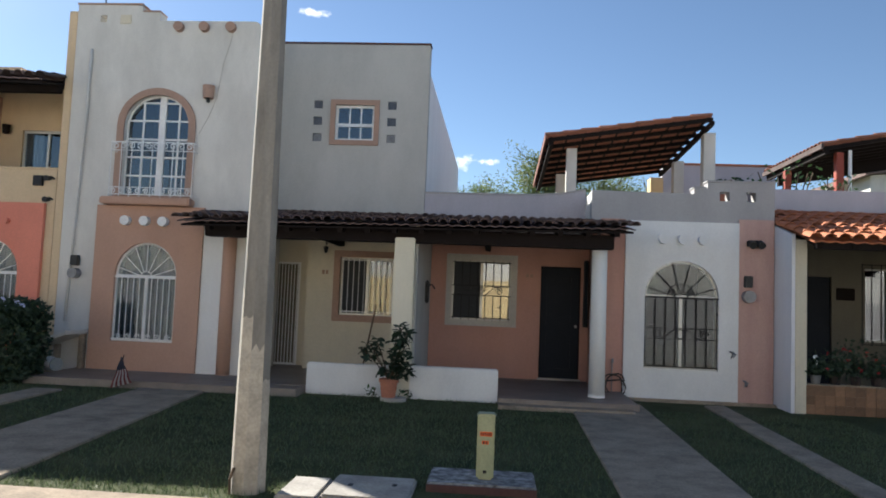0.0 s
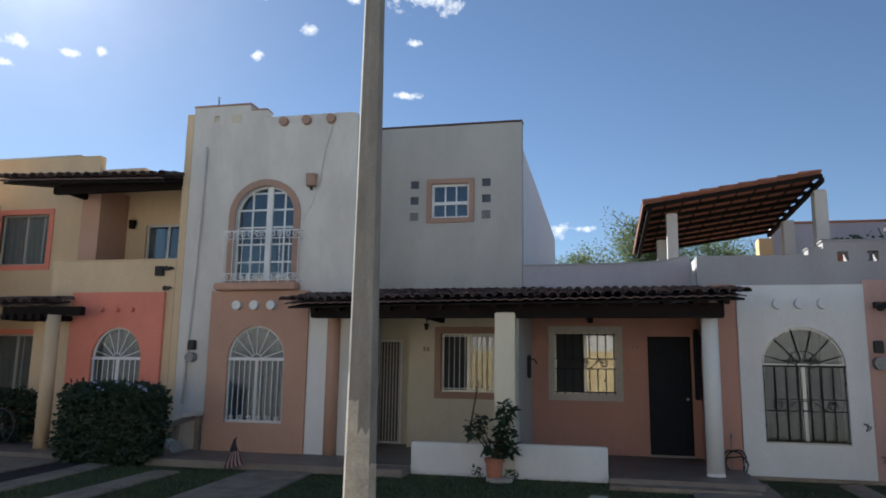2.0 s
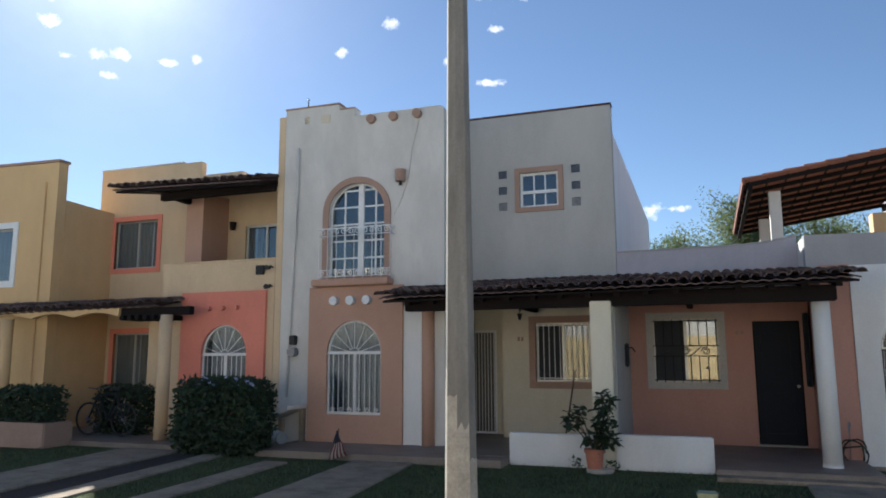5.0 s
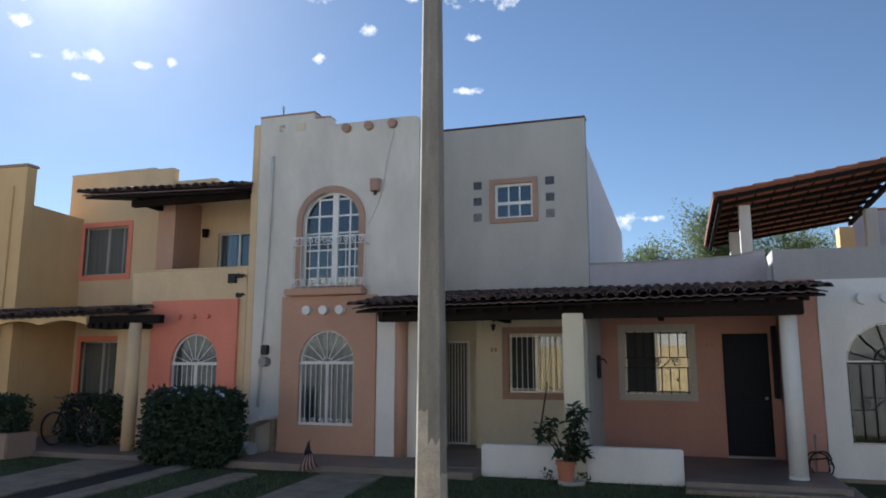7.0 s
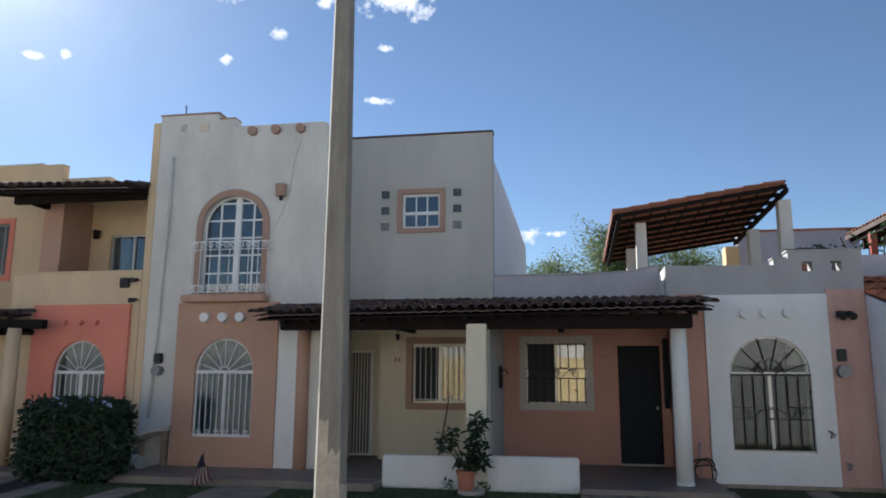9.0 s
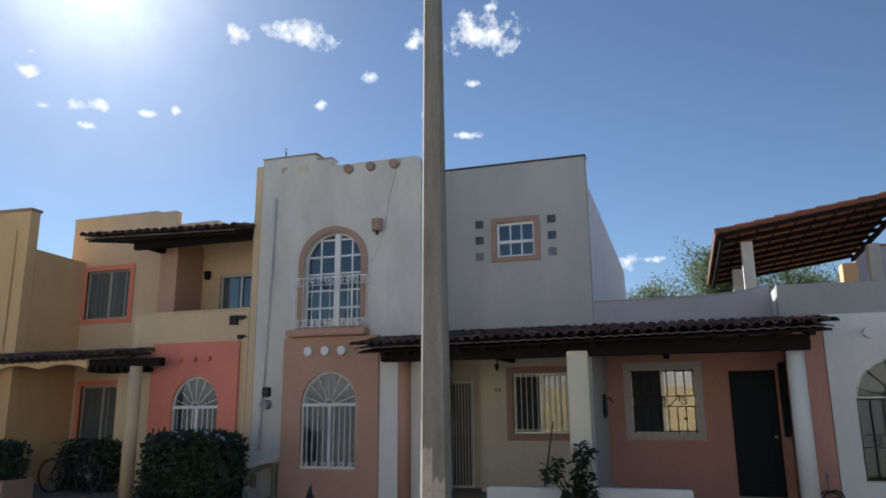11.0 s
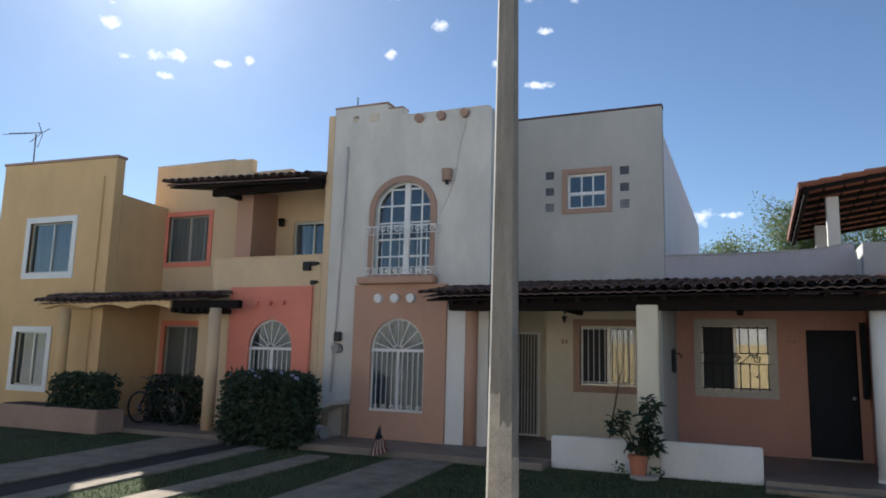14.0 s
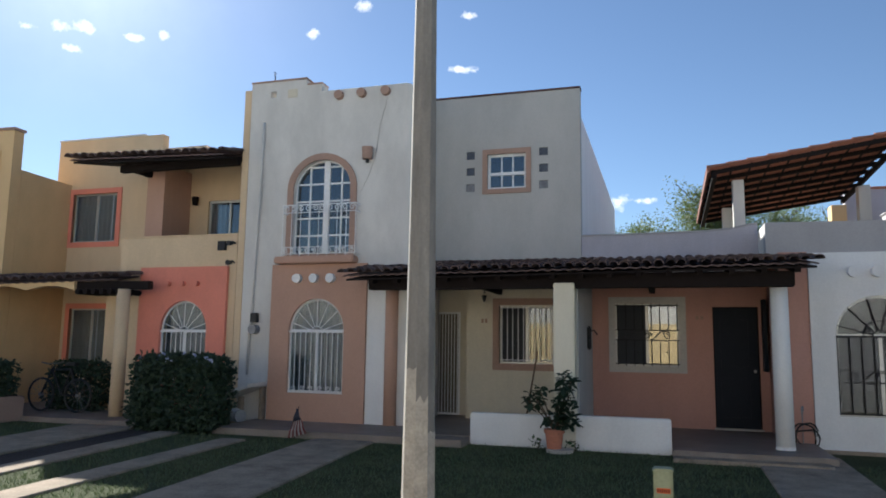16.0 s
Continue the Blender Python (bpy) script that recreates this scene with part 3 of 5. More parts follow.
# ---- the white two-storey house with a peach panel ----
ha = thing("house", (-6.0, YA, 0), "white two-storey stucco house with a peach lower panel and arched windows", "house")
up_in = arch(-6.62, -5.45, 3.12, 4.35, 4.90)
lo_in = arch(-6.58, -5.48, 0.60, 1.72, 2.30)
outline = [(-7.63, 0), (-4.28, 0), (-4.28, 6.12), (-4.285, 6.165), (-4.305, 6.205), (-4.34, 6.23), (-4.40, 6.24), (-6.11, 6.24), (-6.11, 6.39), (-6.44, 6.395), (-6.45, 6.51), (-7.63, 6.52)]
part("wall", plate(outline, [up_in, lo_in, rect(-7.21, -7.09, 6.20, 6.33)], YA, YA + 0.25), WHITE, ha)
part("wall", box(-7.79, -7.632, YA + 0.003, YA + 0.25, 0, 6.40, 0.01), YELLOW2, ha, "narrow yellow edge of the wall")
part("wall", box(-4.53, -4.28, YA + 0.252, 13.6, 0, 6.2), WHITE, ha)
part("wall", box(-7.79, -7.54, YA + 0.252, 20, 0, 6.0), YELLOW2, ha)
part("roof", box(-7.5, -4.55, YA + 0.252, 20, 5.7, 5.85), CONC, ha)
part("parapet_block", box(-6.84, -6.63, YA - 0.012, YA + 0.05, 6.17, 6.34, 0.01), CREAM, ha)
part("parapet_cap", box(-7.65, -6.43, YA - 0.02, YA + 0.27, 6.515, 6.55, 0.01), TRIMP, ha)
part("parapet_cap", box(-6.43, -6.10, YA - 0.02, YA + 0.27, 6.39, 6.42, 0.01), TRIMP, ha)
part("panel", plate([(-6.97, 0.1), (-5.06, 0.1), (-5.06, 2.93), (-6.97, 2.93)], [lo_in], YA - 0.07, YA - 0.001), PEACH, ha, "peach painted raised panel")
part("pilaster", box(-5.057, -4.69, YA - 0.035, YA - 0.001, 0.1, 2.9, 0.008), WHITEB, ha)
part("column", cyl((-4.585, YA - 0.02, 0.1), (-4.585, YA - 0.02, 2.75), 0.115, 0.115, 20), PEACH, ha, "round peach engaged column", smooth=True)
for bx in (-5.74, -5.28, -4.80):
    part("beam_end", cyl((bx, YA - 0.09, 6.12), (bx, YA + 0.02, 6.12), 0.085, 0.09, 16), TRIMP, ha, "faded terracotta round beam end")
for bx in (-6.42, -6.08, -5.75):
    part("beam_end", cyl((bx, YA - 0.17, 2.665), (bx, YA - 0.06, 2.665), 0.082, 0.085, 18), WHITEP, ha, "white round beam end")
# upper arched window with balcony grille
part("surround", plate(arch(-6.74, -5.33, 3.06, 4.35, 5.02), [up_in], YA - 0.04, YA - 0.001), TRIMP, ha, "brown-pink band round the arched window")
part("sill", box(-6.84, -5.26, YA - 0.27, YA - 0.001, 2.935, 3.06, 0.02), PEACH, ha)
w = part("window", plate(up_in, [arch(-6.595, -5.475, 3.145, 4.35, 4.875)], YA + 0.09, YA + 0.14), WHITEP, ha, "white arched window with small panes")
part("mullion", box(-6.045, -5.925, YA + 0.08, YA + 0.15, 3.15, 4.87, 0.008), WHITEP, w)
for xm in (-6.33, -5.685):
    part("glazing_bar", box(xm - 0.016, xm + 0.016, YA + 0.10, YA + 0.13, 3.15, 4.78), WHITEP, w)
for zm in (3.48, 3.81, 4.13, 4.46, 4.78):
    half = 0.56 if zm < 4.36 else (0.54 if zm < 4.6 else 0.33)
    part("glazing_bar", box(-6.035 - half, -6.035 + half, YA + 0.098, YA + 0.132, zm - 0.016, zm + 0.016), WHITEP, w)
ob = part("pane", plate(arch(-6.6, -5.47, 3.14, 4.35, 4.88), [], YA + 0.113, YA + 0.118), GLASSM, w)
ob.visible_shadow = False
room(ha, -6.9, -5.2, YA + 0.26, YA + 1.6, 2.9, 5.2)
bal = part("balcony_grille", box(-6.70, -5.24, YA - 0.235, YA - 0.22, 4.0, 4.018), WHITEP, ha, "white wrought iron balcony grille")
for zz in (3.86, 3.22, 3.10):
    part("rail", box(-6.70, -5.24, YA - 0.235, YA - 0.22, zz, zz + 0.012), WHITEP, bal)
for xx in (-6.70, -5.24):
    for zz in (3.1, 3.86, 4.0):
        part("rail", box(xx - 0.006, xx + 0.006, YA - 0.22, YA - 0.02, zz, zz + 0.012), WHITEP, bal)
upright = mesh_of("upright", cyl((0, 0, 3.06), (0, 0, 4.01), 0.007, seg=6), WHITEP)
for k in range(9):
    piece("upright", upright, pose(-6.70 + 1.46 * k / 8, YA - 0.228, 0), bal)
scroll_band(bal, -6.70, -5.24, YA - 0.228, 3.94, 0.062, 10, WHITEP, 0.009)
scroll_band(bal, -6.70, -5.24, YA - 0.228, 3.16, 0.05, 10, WHITEP, 0.009)
# lower arched window
w = arch_window(ha, -6.58, -5.48, 0.60, 1.72, 2.30, YA - 0.06, WHITEP, 0.008, 11)
scroll_band(w, -6.55, -5.51, YA - 0.03, 0.68, 0.05, 6, WHITEP, 0.008)
room(ha, -6.9, -5.2, YA + 0.26, YA + 1.6, 0.2, 2.7, (-6.88, -5.22), CURTG)
# pipe, meter, wall lamp, cable
part("down_pipe", tube([(-7.30, YA - 0.04, 5.7), (-7.33, YA - 0.04, 4.2), (-7.37, YA - 0.04, 3.0), (-7.43, YA - 0.04, 0.9)], 0.024, 8), WHITE, ha, "white painted down pipe", smooth=True)
lamp = part("wall_lamp", cyl((-5.115, YA - 0.07, 4.84), (-5.115, YA - 0.07, 5.06), 0.09, 0.105, 14), TRIMP, ha, "terracotta wall lamp shade")
part("socket", cyl((-5.115, YA - 0.07, 4.77), (-5.115, YA - 0.07, 4.85), 0.03, 0.03, 10), BLACKP, lamp)
part("cable", tube([(-4.77, YA - 0.012, 6.05), (-4.80, YA - 0.012, 5.85), (-4.90, YA - 0.012, 5.5), (-4.94, YA - 0.012, 5.2), (-4.98, YA - 0.012, 4.9), (-5.10, YA - 0.012, 4.55), (-5.27, YA - 0.012, 4.22)], 0.0045, 5), TRIMG, ha, "thin grey-brown cable on the wall")
spike = part("roof_finial", tube([(-7.19, YA + 0.1, 6.53), (-7.19, YA + 0.1, 6.68), (-7.22, YA + 0.1, 6.71), (-7.17, YA + 0.1, 6.73), (-7.21, YA + 0.1, 6.76)], 0.014, 6), IRON, ha)
em = part("electric_meter", box(-7.38, -7.24, YA - 0.10, YA - 0.002, 1.86, 2.04, 0.015), BLACKP, ha, "grey electric meter on the wall")
part("meter_dial", cyl((-7.30, YA - 0.15, 1.73), (-7.30, YA - 0.002, 1.73), 0.085, 0.09, 18), BLOCKL, em)

# ---- the neighbour behind the porch: grey upper wall, porch with two doors ----
hb = thing("house", (-1.4, YG, 0), "grey-white stucco house with a set-back upper storey over a tiled porch", "house")
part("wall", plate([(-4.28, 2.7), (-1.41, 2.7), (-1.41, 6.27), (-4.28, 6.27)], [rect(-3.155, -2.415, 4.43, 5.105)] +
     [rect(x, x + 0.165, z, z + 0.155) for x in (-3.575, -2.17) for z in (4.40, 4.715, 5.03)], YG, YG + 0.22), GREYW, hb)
part("parapet_cap", box(-4.28, -1.395, YG - 0.02, YG + 0.24, 6.272, 6.31, 0.008), MAROON, hb, "thin dark brown coping")
# same storey as the grey front; paler, cooler colour stands for skylight on this side
part("wall", box(-1.63, -1.412, YG + 0.222, 23.0, 3.0, 5.79), BLUEW, hb, "side wall of the upper storey, coloured paler for skylight")
part("roof", box(-4.28, -1.65, YG + 0.24, 23.0, 5.5, 5.62), CONC, hb)
part("surround", plate(rect(-3.25, -2.32, 4.34, 5.20), [rect(-3.155, -2.415, 4.43, 5.105)], YG - 0.035, YG - 0.001), TRIMP, hb, "brown-pink window surround")
w = part("window", plate(rect(-3.155, -2.415, 4.43, 5.105), [rect(-3.11, -2.46, 4.475, 5.06)], YG + 0.05, YG + 0.10), WHITEP, hb)
part("rail", box(-3.12, -2.45, YG + 0.045, YG + 0.105, 4.70, 4.76), WHITEP, w)
for xx in (-2.893, -2.677):
    part("glazing_bar", box(xx - 0.012, xx + 0.012, YG + 0.055, YG + 0.095, 4.47, 5.065), WHITEP, w)
pane(-3.12, -2.45, 4.46, 5.07, YG + 0.072, w)
room(hb, -3.4, -2.2, YG + 0.23, YG + 1.4, 4.3, 5.3, None)
for x in (-3.575, -2.17):
    for z in (4.40, 4.715, 5.03):
        part("glass_block", box(x, x + 0.165, YG + 0.025, YG + 0.10, z, z + 0.155, 0.01), BLOCKD if z > 4.6 else BLOCKL, hb, "small square dark glass block")
# lower wall behind the porch: cream half, salmon half
part("wall", plate(rect(-3.66, -1.43, 0.1, 2.95), [rect(-3.01, -1.98, 1.16, 2.26)], YP, YP + 0.2), CREAM, hb)
part("wall", plate(rect(-4.53, -3.66, 0.1, 2.95), [rect(-4.48, -3.92, 0.1, 2.15)], 13.92, 14.1), CREAM, hb)
part("wall", box(-3.66, -3.5, YP + 0.202, 13.918, 0.1, 2.95), CREAM, hb)
part("wall", plate(rect(-1.27, 1.69, 0.1, 2.95), [rect(-0.86, 0.245, 1.17, 2.285), rect(0.80, 1.54, 0.1, 2.22)], YP, YP + 0.2), PORCHP, hb, "salmon porch wall")
part("wall", box(1.69, 2.10, YC + 0.252, YP + 0.2, 0.1, 3.3), PORCHP, hb)
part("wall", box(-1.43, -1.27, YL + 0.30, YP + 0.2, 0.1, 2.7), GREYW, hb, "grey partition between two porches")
# ceiling coloured near-black to carry the shade under the porch roof
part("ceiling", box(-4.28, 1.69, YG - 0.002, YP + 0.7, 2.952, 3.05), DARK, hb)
# cream window
w = slide_window(hb, -3.01, -1.98, 1.16, 2.26, YP, ALU, TRIMP, 0.125, screen=True, glass=GLASSM)
bar = mesh_of("bar", cyl((0, 0, 1.2), (0, 0, 2.24), 0.008, seg=6), WHITEP)
for k in range(10):
    piece("bar", bar, pose(-2.96 + 0.93 * k / 9, YP + 0.01, 0), w)
for zz in (1.22, 2.2):
    part("rail", box(-3.0, -1.99, YP, YP + 0.02, zz, zz + 0.015), WHITEP, w)
room(hb, -3.2, -1.8, YP + 0.21, YP + 1.4, 0.9, 2.5, (-2.5, -1.9), CURTG)
# white grille door in the cream recess
d = part("door", plate(rect(-4.48, -3.92, 0.12, 2.15), [rect(-4.44, -3.96, 0.16, 2.11)], 13.90, 13.94), WHITEP, hb, "white iron grille door")
dbar = mesh_of("bar", cyl((0, 0, 0.14), (0, 0, 2.13), 0.008, seg=6), WHITEP)
for k in range(8):
    piece("bar", dbar, pose(-4.42 + 0.44 * k / 7, 13.92, 0), d)
# leaf takes the shade-darkened tan so the recess behind the bars reads dark
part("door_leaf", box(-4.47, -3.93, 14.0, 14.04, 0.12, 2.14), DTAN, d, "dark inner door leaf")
# salmon window with black iron scroll grille
w = slide_window(hb, -0.86, 0.245, 1.17, 2.285, YP, ALU, TRIMG, 0.115, screen=True, glass=GLASSR)
upper_bar = mesh_of("bar", cyl((0, 0, 1.80), (0, 0, 2.28), 0.010, seg=6), IRON)
lower_bar = mesh_of("bar", cyl((0, 0, 1.17), (0, 0, 1.62), 0.010, seg=6), IRON)
for k in range(8):
    piece("bar", upper_bar, pose(-0.82 + 1.03 * k / 7, YP - 0.012, 0), w)
    piece("bar", lower_bar, pose(-0.82 + 1.03 * k / 7, YP - 0.012, 0), w)
for zz in (1.20, 1.62, 1.80, 2.24):
    part("rail", box(-0.86, 0.245, YP - 0.018, YP - 0.006, zz, zz + 0.016), IRON, w)
for cx, f in ((-0.31, 1), (0.03, -1)):
    part("scroll", tube(scroll(cx, YP - 0.014, 1.715, 0.078, 1.6, f), 0.010, 5), IRON, w)
for c0, c1 in ((-0.82, -0.36), (-0.25, -0.03)):
    part("scroll", tube([(c0 + (c1 - c0) * k / 10, YP - 0.014, 1.715 - 0.075 * math.cos(math.pi * k / 10)) for k in range(11)], 0.010, 5), IRON, w)
for cx in (-0.47, 0.03):
    bm = bmesh.new()
    bmesh.ops.create_uvsphere(bm, u_segments=8, v_segments=6, radius=0.022, matrix=Matrix.Translation((cx, YP - 0.012, 1.42)))
    part("knob", bm, IRON, w)
room(hb, -1.1, 0.5, YP + 0.21, YP + 1.6, 0.9, 2.6)
# black door
d = part("door", box(0.82, 1.52, YP + 0.05, YP + 0.10, 0.125, 2.205, 0.006), DOORB, hb, "dark brown closed front door")
for z0, z1 in ((0.28, 1.0), (1.15, 2.05)):
    part("door_panel", plate(rect(0.92, 1.42, z0, z1), [rect(0.97, 1.37, z0 + 0.05, z1 - 0.05)], YP + 0.038, YP + 0.052), DOORB, d)
part("door_handle", cyl((1.46, YP - 0.01, 1.12), (1.46, YP + 0.06, 1.12), 0.028, 0.02, 12), STEEL, d, "steel door knob")
part("door_frame", plate(rect(0.80, 1.54, 0.121, 2.22), [rect(0.82, 1.52, 0.122, 2.205)], YP + 0.03, YP + 0.11), BROWNP, hb)
part("shutter", box(1.585, 1.65, 13.18, YP - 0.002, 1.12, 2.34, 0.008), DOORB, hb, "narrow dark carved panel beside the door")
part("threshold", box(0.78, 1.56, YP - 0.06, YP + 0.03, 0.121, 0.15, 0.006), TRIMG, hb)
pl = part("wall_lamp", box(-1.268, -1.20, 12.4, 12.5, 1.45, 1.85, 0.02), IRON, hb, "dark wrought iron wall lamp")
part("bracket", tube([(-1.26, 12.45, 1.75), (-1.15, 12.45, 1.78), (-1.10, 12.45, 1.70)], 0.015, 6), IRON, pl)
pl = part("wall_lamp", cyl((-3.29, YP - 0.09, 2.32), (-3.29, YP - 0.09, 2.44), 0.02, 0.05, 10), BLACKP, hb, "small dark wall lamp")
part("bracket", tube([(-3.29, YP, 2.5), (-3.29, YP - 0.09, 2.52), (-3.29, YP - 0.09, 2.42)], 0.012, 6), BLACKP, pl)
for k, dx in enumerate((-3.36, -3.29)):
    part("number_plate", box(dx, dx + 0.045, YP - 0.012, YP - 0.001, 1.92, 2.0, 0.003), TRIMP, hb)
for dx in (0.52, 0.60):
    part("number_plate", box(dx, dx + 0.05, YP - 0.012, YP - 0.001, 2.0, 2.06, 0.003), TRIMP, hb)
# parapet of the low part, swept up at its end
cap = [(-1.40, 3.47), (-0.6, 3.475), (0.1, 3.48), (0.7, 3.49), (1.1, 3.52), (1.35, 3.57), (1.538, 3.60)]
part("parapet", plate([(-1.41, 2.7), (1.538, 2.7)] + cap[::-1], [], YG + 0.004, YG + 0.2), LILAC, hb)
part("parapet_cap", plate(cap + [(x, z + 0.03) for x, z in cap[::-1]], [], YG - 0.02, YG + 0.22), PARAGREY, hb)
part("roof", box(-1.40, 1.6, YG + 0.21, 22, 2.8, 2.95), CONC, hb)

# porch roof of weathered tiles over dark beams
pr = thing("porch_roof", (-1.5, 10.7, 2.4), "weathered dark barrel tile porch roof over dark wooden beams", "porch roof")
tiled_roof(pr, -5.0, 2.0, 10.62, 12.96, 2.635, 2.715, 3.03, TILE_OLD, 0.158, 0.34, 3)
bm = bmesh.new()
vv = [bm.verts.new(c) for c in ((-4.95, 10.66, 2.545), (1.98, 10.66, 2.64), (1.98, 12.97, 2.94), (-4.95, 12.97, 2.94))]
v2 = [bm.verts.new(c.co - Vector((0, 0, 0.03))) for c in vv]
bm.faces.new(vv)
bm.faces.new(v2[::-1])
for i in range(4):
    bm.faces.new((vv[i], v2[i], v2[(i + 1) % 4], vv[(i + 1) % 4]))
part("roof_boards", bm, BROWNP, pr)
part("front_beam", box(-4.66, 1.74, 10.90, 11.10, 2.385, 2.60, 0.012), BROWNP, pr)
raf = mesh_of("rafter", box(-0.04, 0.04, 0, 2.2, -0.05, 0.05), BROWNP)
for k in range(16):
    x = -4.55 + k * 0.42
    piece("rafter", raf, pose(x, 10.72, 2.515 + 0.1 * k / 16, 9.0), pr)
for cx in (-3.0, -0.2):
    part("beam_bracket", box(cx - 0.05, cx + 0.05, 11.06, YP, 2.46, 2.58, 0.01), BROWNP, pr)

# porch pillar, low walls, round column
tagged(part("porch_pillar", box(-1.61, -1.295, YL, YL + 0.298, 0.0, 2.46, 0.015), IVORY), "square ivory stucco porch pillar", "pillar")
tagged(part("low_wall", box(-2.90, -1.612, YL + 0.02, YL + 0.18, 0.0, 0.48, 0.02), WHITEB), "low white stucco porch wall", "low wall", "low porch walls")
tagged(part("low_wall", box(-1.293, 0.05, YL - 0.01, YL + 0.16, 0.0, 0.50, 0.02), WHITEB), "low white stucco porch wall", "low wall", "low porch walls")
col = thing("porch_column", (1.57, 11.24, 0.12), "round white porch column", "column")
part("shaft", cyl((1.57, 11.24, 0.12), (1.57, 11.24, 2.6), 0.125, 0.118, 24), WHITEB, col, smooth=True)
part("base", cyl((1.57, 11.24, 0.12), (1.57, 11.24, 0.16), 0.132, 0.130, 24), WHITEB, col)

# ---- the low house with the white arched-window front ----
hc = thing("house", (3.2, YC, 0), "low white and pink stucco house with stepped grey parapet", "house")
c_in = arch(2.44, 3.64, 0.53, 1.73, 2.32)
part("wall", plate([(1.69, 0), (4.54, 0), (4.54, 3.67), (3.45, 3.66), (3.45, 3.56), (3.23, 3.555), (3.23, 3.46), (1.54, 3.48), (1.54, 2.9), (1.69, 2.9)],
     [c_in, rect(3.65, 3.81, 3.35, 3.51), rect(4.08, 4.24, 3.35, 3.51)], YC, YC + 0.25), PARAGREY, hc)
part("panel", plate(rect(2.11, 3.96, 0, 2.98), [c_in], YC - 0.05, YC - 0.001), WHITEB, hc, "white raised panel round the window")
part("pilaster", box(1.70, 2.107, YC - 0.02, YC - 0.001, 0.0, 3.0), PORCHP, hc)
part("pilaster", box(3.962, 4.53, YC - 0.025, YC - 0.001, 0.0, 3.05), PINK, hc, "stained pink pilaster")
part("parapet_cap", box(3.43, 4.56, YC - 0.02, YC + 0.27, 3.665, 3.70, 0.008), PARAGREY, hc)
part("parapet_cap", box(3.21, 3.43, YC - 0.02, YC + 0.27, 3.555, 3.585, 0.008), PARAGREY, hc)
part("wall", box(1.54, 1.69, YC + 0.252, YG + 0.0, 2.9, 3.47), WHITE, hc)
part("roof", box(1.7, 4.5, YC + 0.26, 21, 2.9, 3.05), CONC, hc)
part("footing", box(2.12, 4.54, YC - 0.17, YC - 0.051, -0.05, 0.045, 0.012), CONC, hc, "low concrete footing along the wall")
for bx in (2.72, 3.04, 3.37):
    part("beam_end", cyl((bx, YC - 0.14, 2.68), (bx, YC - 0.04, 2.68), 0.085, 0.085, 18), WHITEB, hc)
w = arch_window(hc, 2.44, 3.64, 0.53, 1.73, 2.32, YC - 0.05, ALU, 0.008, 8, white=False, rays=6)
for zz in (1.02, 1.20):
    part("grille_rail", box(2.44, 3.64, YC - 0.03, YC - 0.015, zz, zz + 0.014), IRON, w)
for cx, f in ((2.66, -1), (3.42, 1)):
    part("scroll", tube(scroll(cx, YC - 0.022, 1.11, 0.078, 1.6, f), 0.009, 5), IRON, w)
for c0, c1 in ((2.73, 2.96), (3.35, 3.12)):
    part("scroll", tube([(c0 + (c1 - c0) * k / 10, YC - 0.022, 1.115 - 0.07 * math.cos(math.pi * k / 10)) for k in range(11)], 0.009, 5), IRON, w)
part("grille_ring", tube([(3.04 + 0.075 * math.cos(math.pi * k / 10), YC - 0.022, 1.11 + 0.075 * math.sin(math.pi * k / 10)) for k in range(21)], 0.009), IRON, w)
knot = mesh_of("bar_knot", cyl((0, 0, -0.02), (0, 0, 0.02), 0.016, 0.016, 8), IRON)
for k in range(8):
    piece("bar_knot", knot, pose(2.46 + 1.16 * k / 7, YC - 0.02, 1.45 if k % 2 else 0.80), w)
part("grille_ring", tube([(3.04 + 0.22 * math.cos(math.pi * k / 14), YC - 0.02, 1.73 + 0.22 * math.sin(math.pi * k / 14)) for k in range(15)], 0.009), IRON, w)
for cx in (2.88, 3.20):
    part("scroll", tube(scroll(cx, YC - 0.022, 1.79, 0.05, 1.4, 1 if cx < 3 else -1), 0.009, 5), IRON, w)
room(hc, 2.2, 3.9, YC + 0.26, YC + 2.2, 0.2, 2.7)
fl = part("wall_lamp", box(4.08, 4.30, YC - 0.12, YC - 0.026, 2.60, 2.70, 0.01), IRON, hc, "black twin floodlight")
for cx in (4.12, 4.26):
    part("lamp_head", cyl((cx, YC - 0.24, 2.60), (cx, YC - 0.12, 2.66), 0.06, 0.045, 14), BLACKP, fl)
em = part("electric_meter", box(4.04, 4.17, YC - 0.10, YC - 0.026, 1.92, 2.11, 0.012), BLACKP, hc, "electric meter on the pink wall")
part("meter_dial", cyl((4.11, YC - 0.15, 1.77), (4.11, YC - 0.026, 1.77), 0.10, 0.105, 18), BLOCKL, em)
part("outlet_plate", box(4.22, 4.30, YC - 0.035, YC - 0.026, 0.50, 0.60, 0.004), PINK, hc)
for cx, cz, s in ((3.87, 0.82, 0.05), (4.08, 0.36, 0.045)):
    orn = part("wall_ornament", tube([(cx - s, YC - 0.06, cz + s), (cx, YC - 0.07, cz + 0.4 * s), (cx + s, YC - 0.06, cz), (cx + 0.2 * s, YC - 0.07, cz - s)], 0.014, 6), STEEL, hc, "small metal lizard-like ornament")
    part("tail", tube([(cx, YC - 0.065, cz + s), (cx, YC - 0.07, cz), (cx - 0.5 * s, YC - 0.06, cz - 1.4 * s)], 0.012, 6), STEEL, orn)
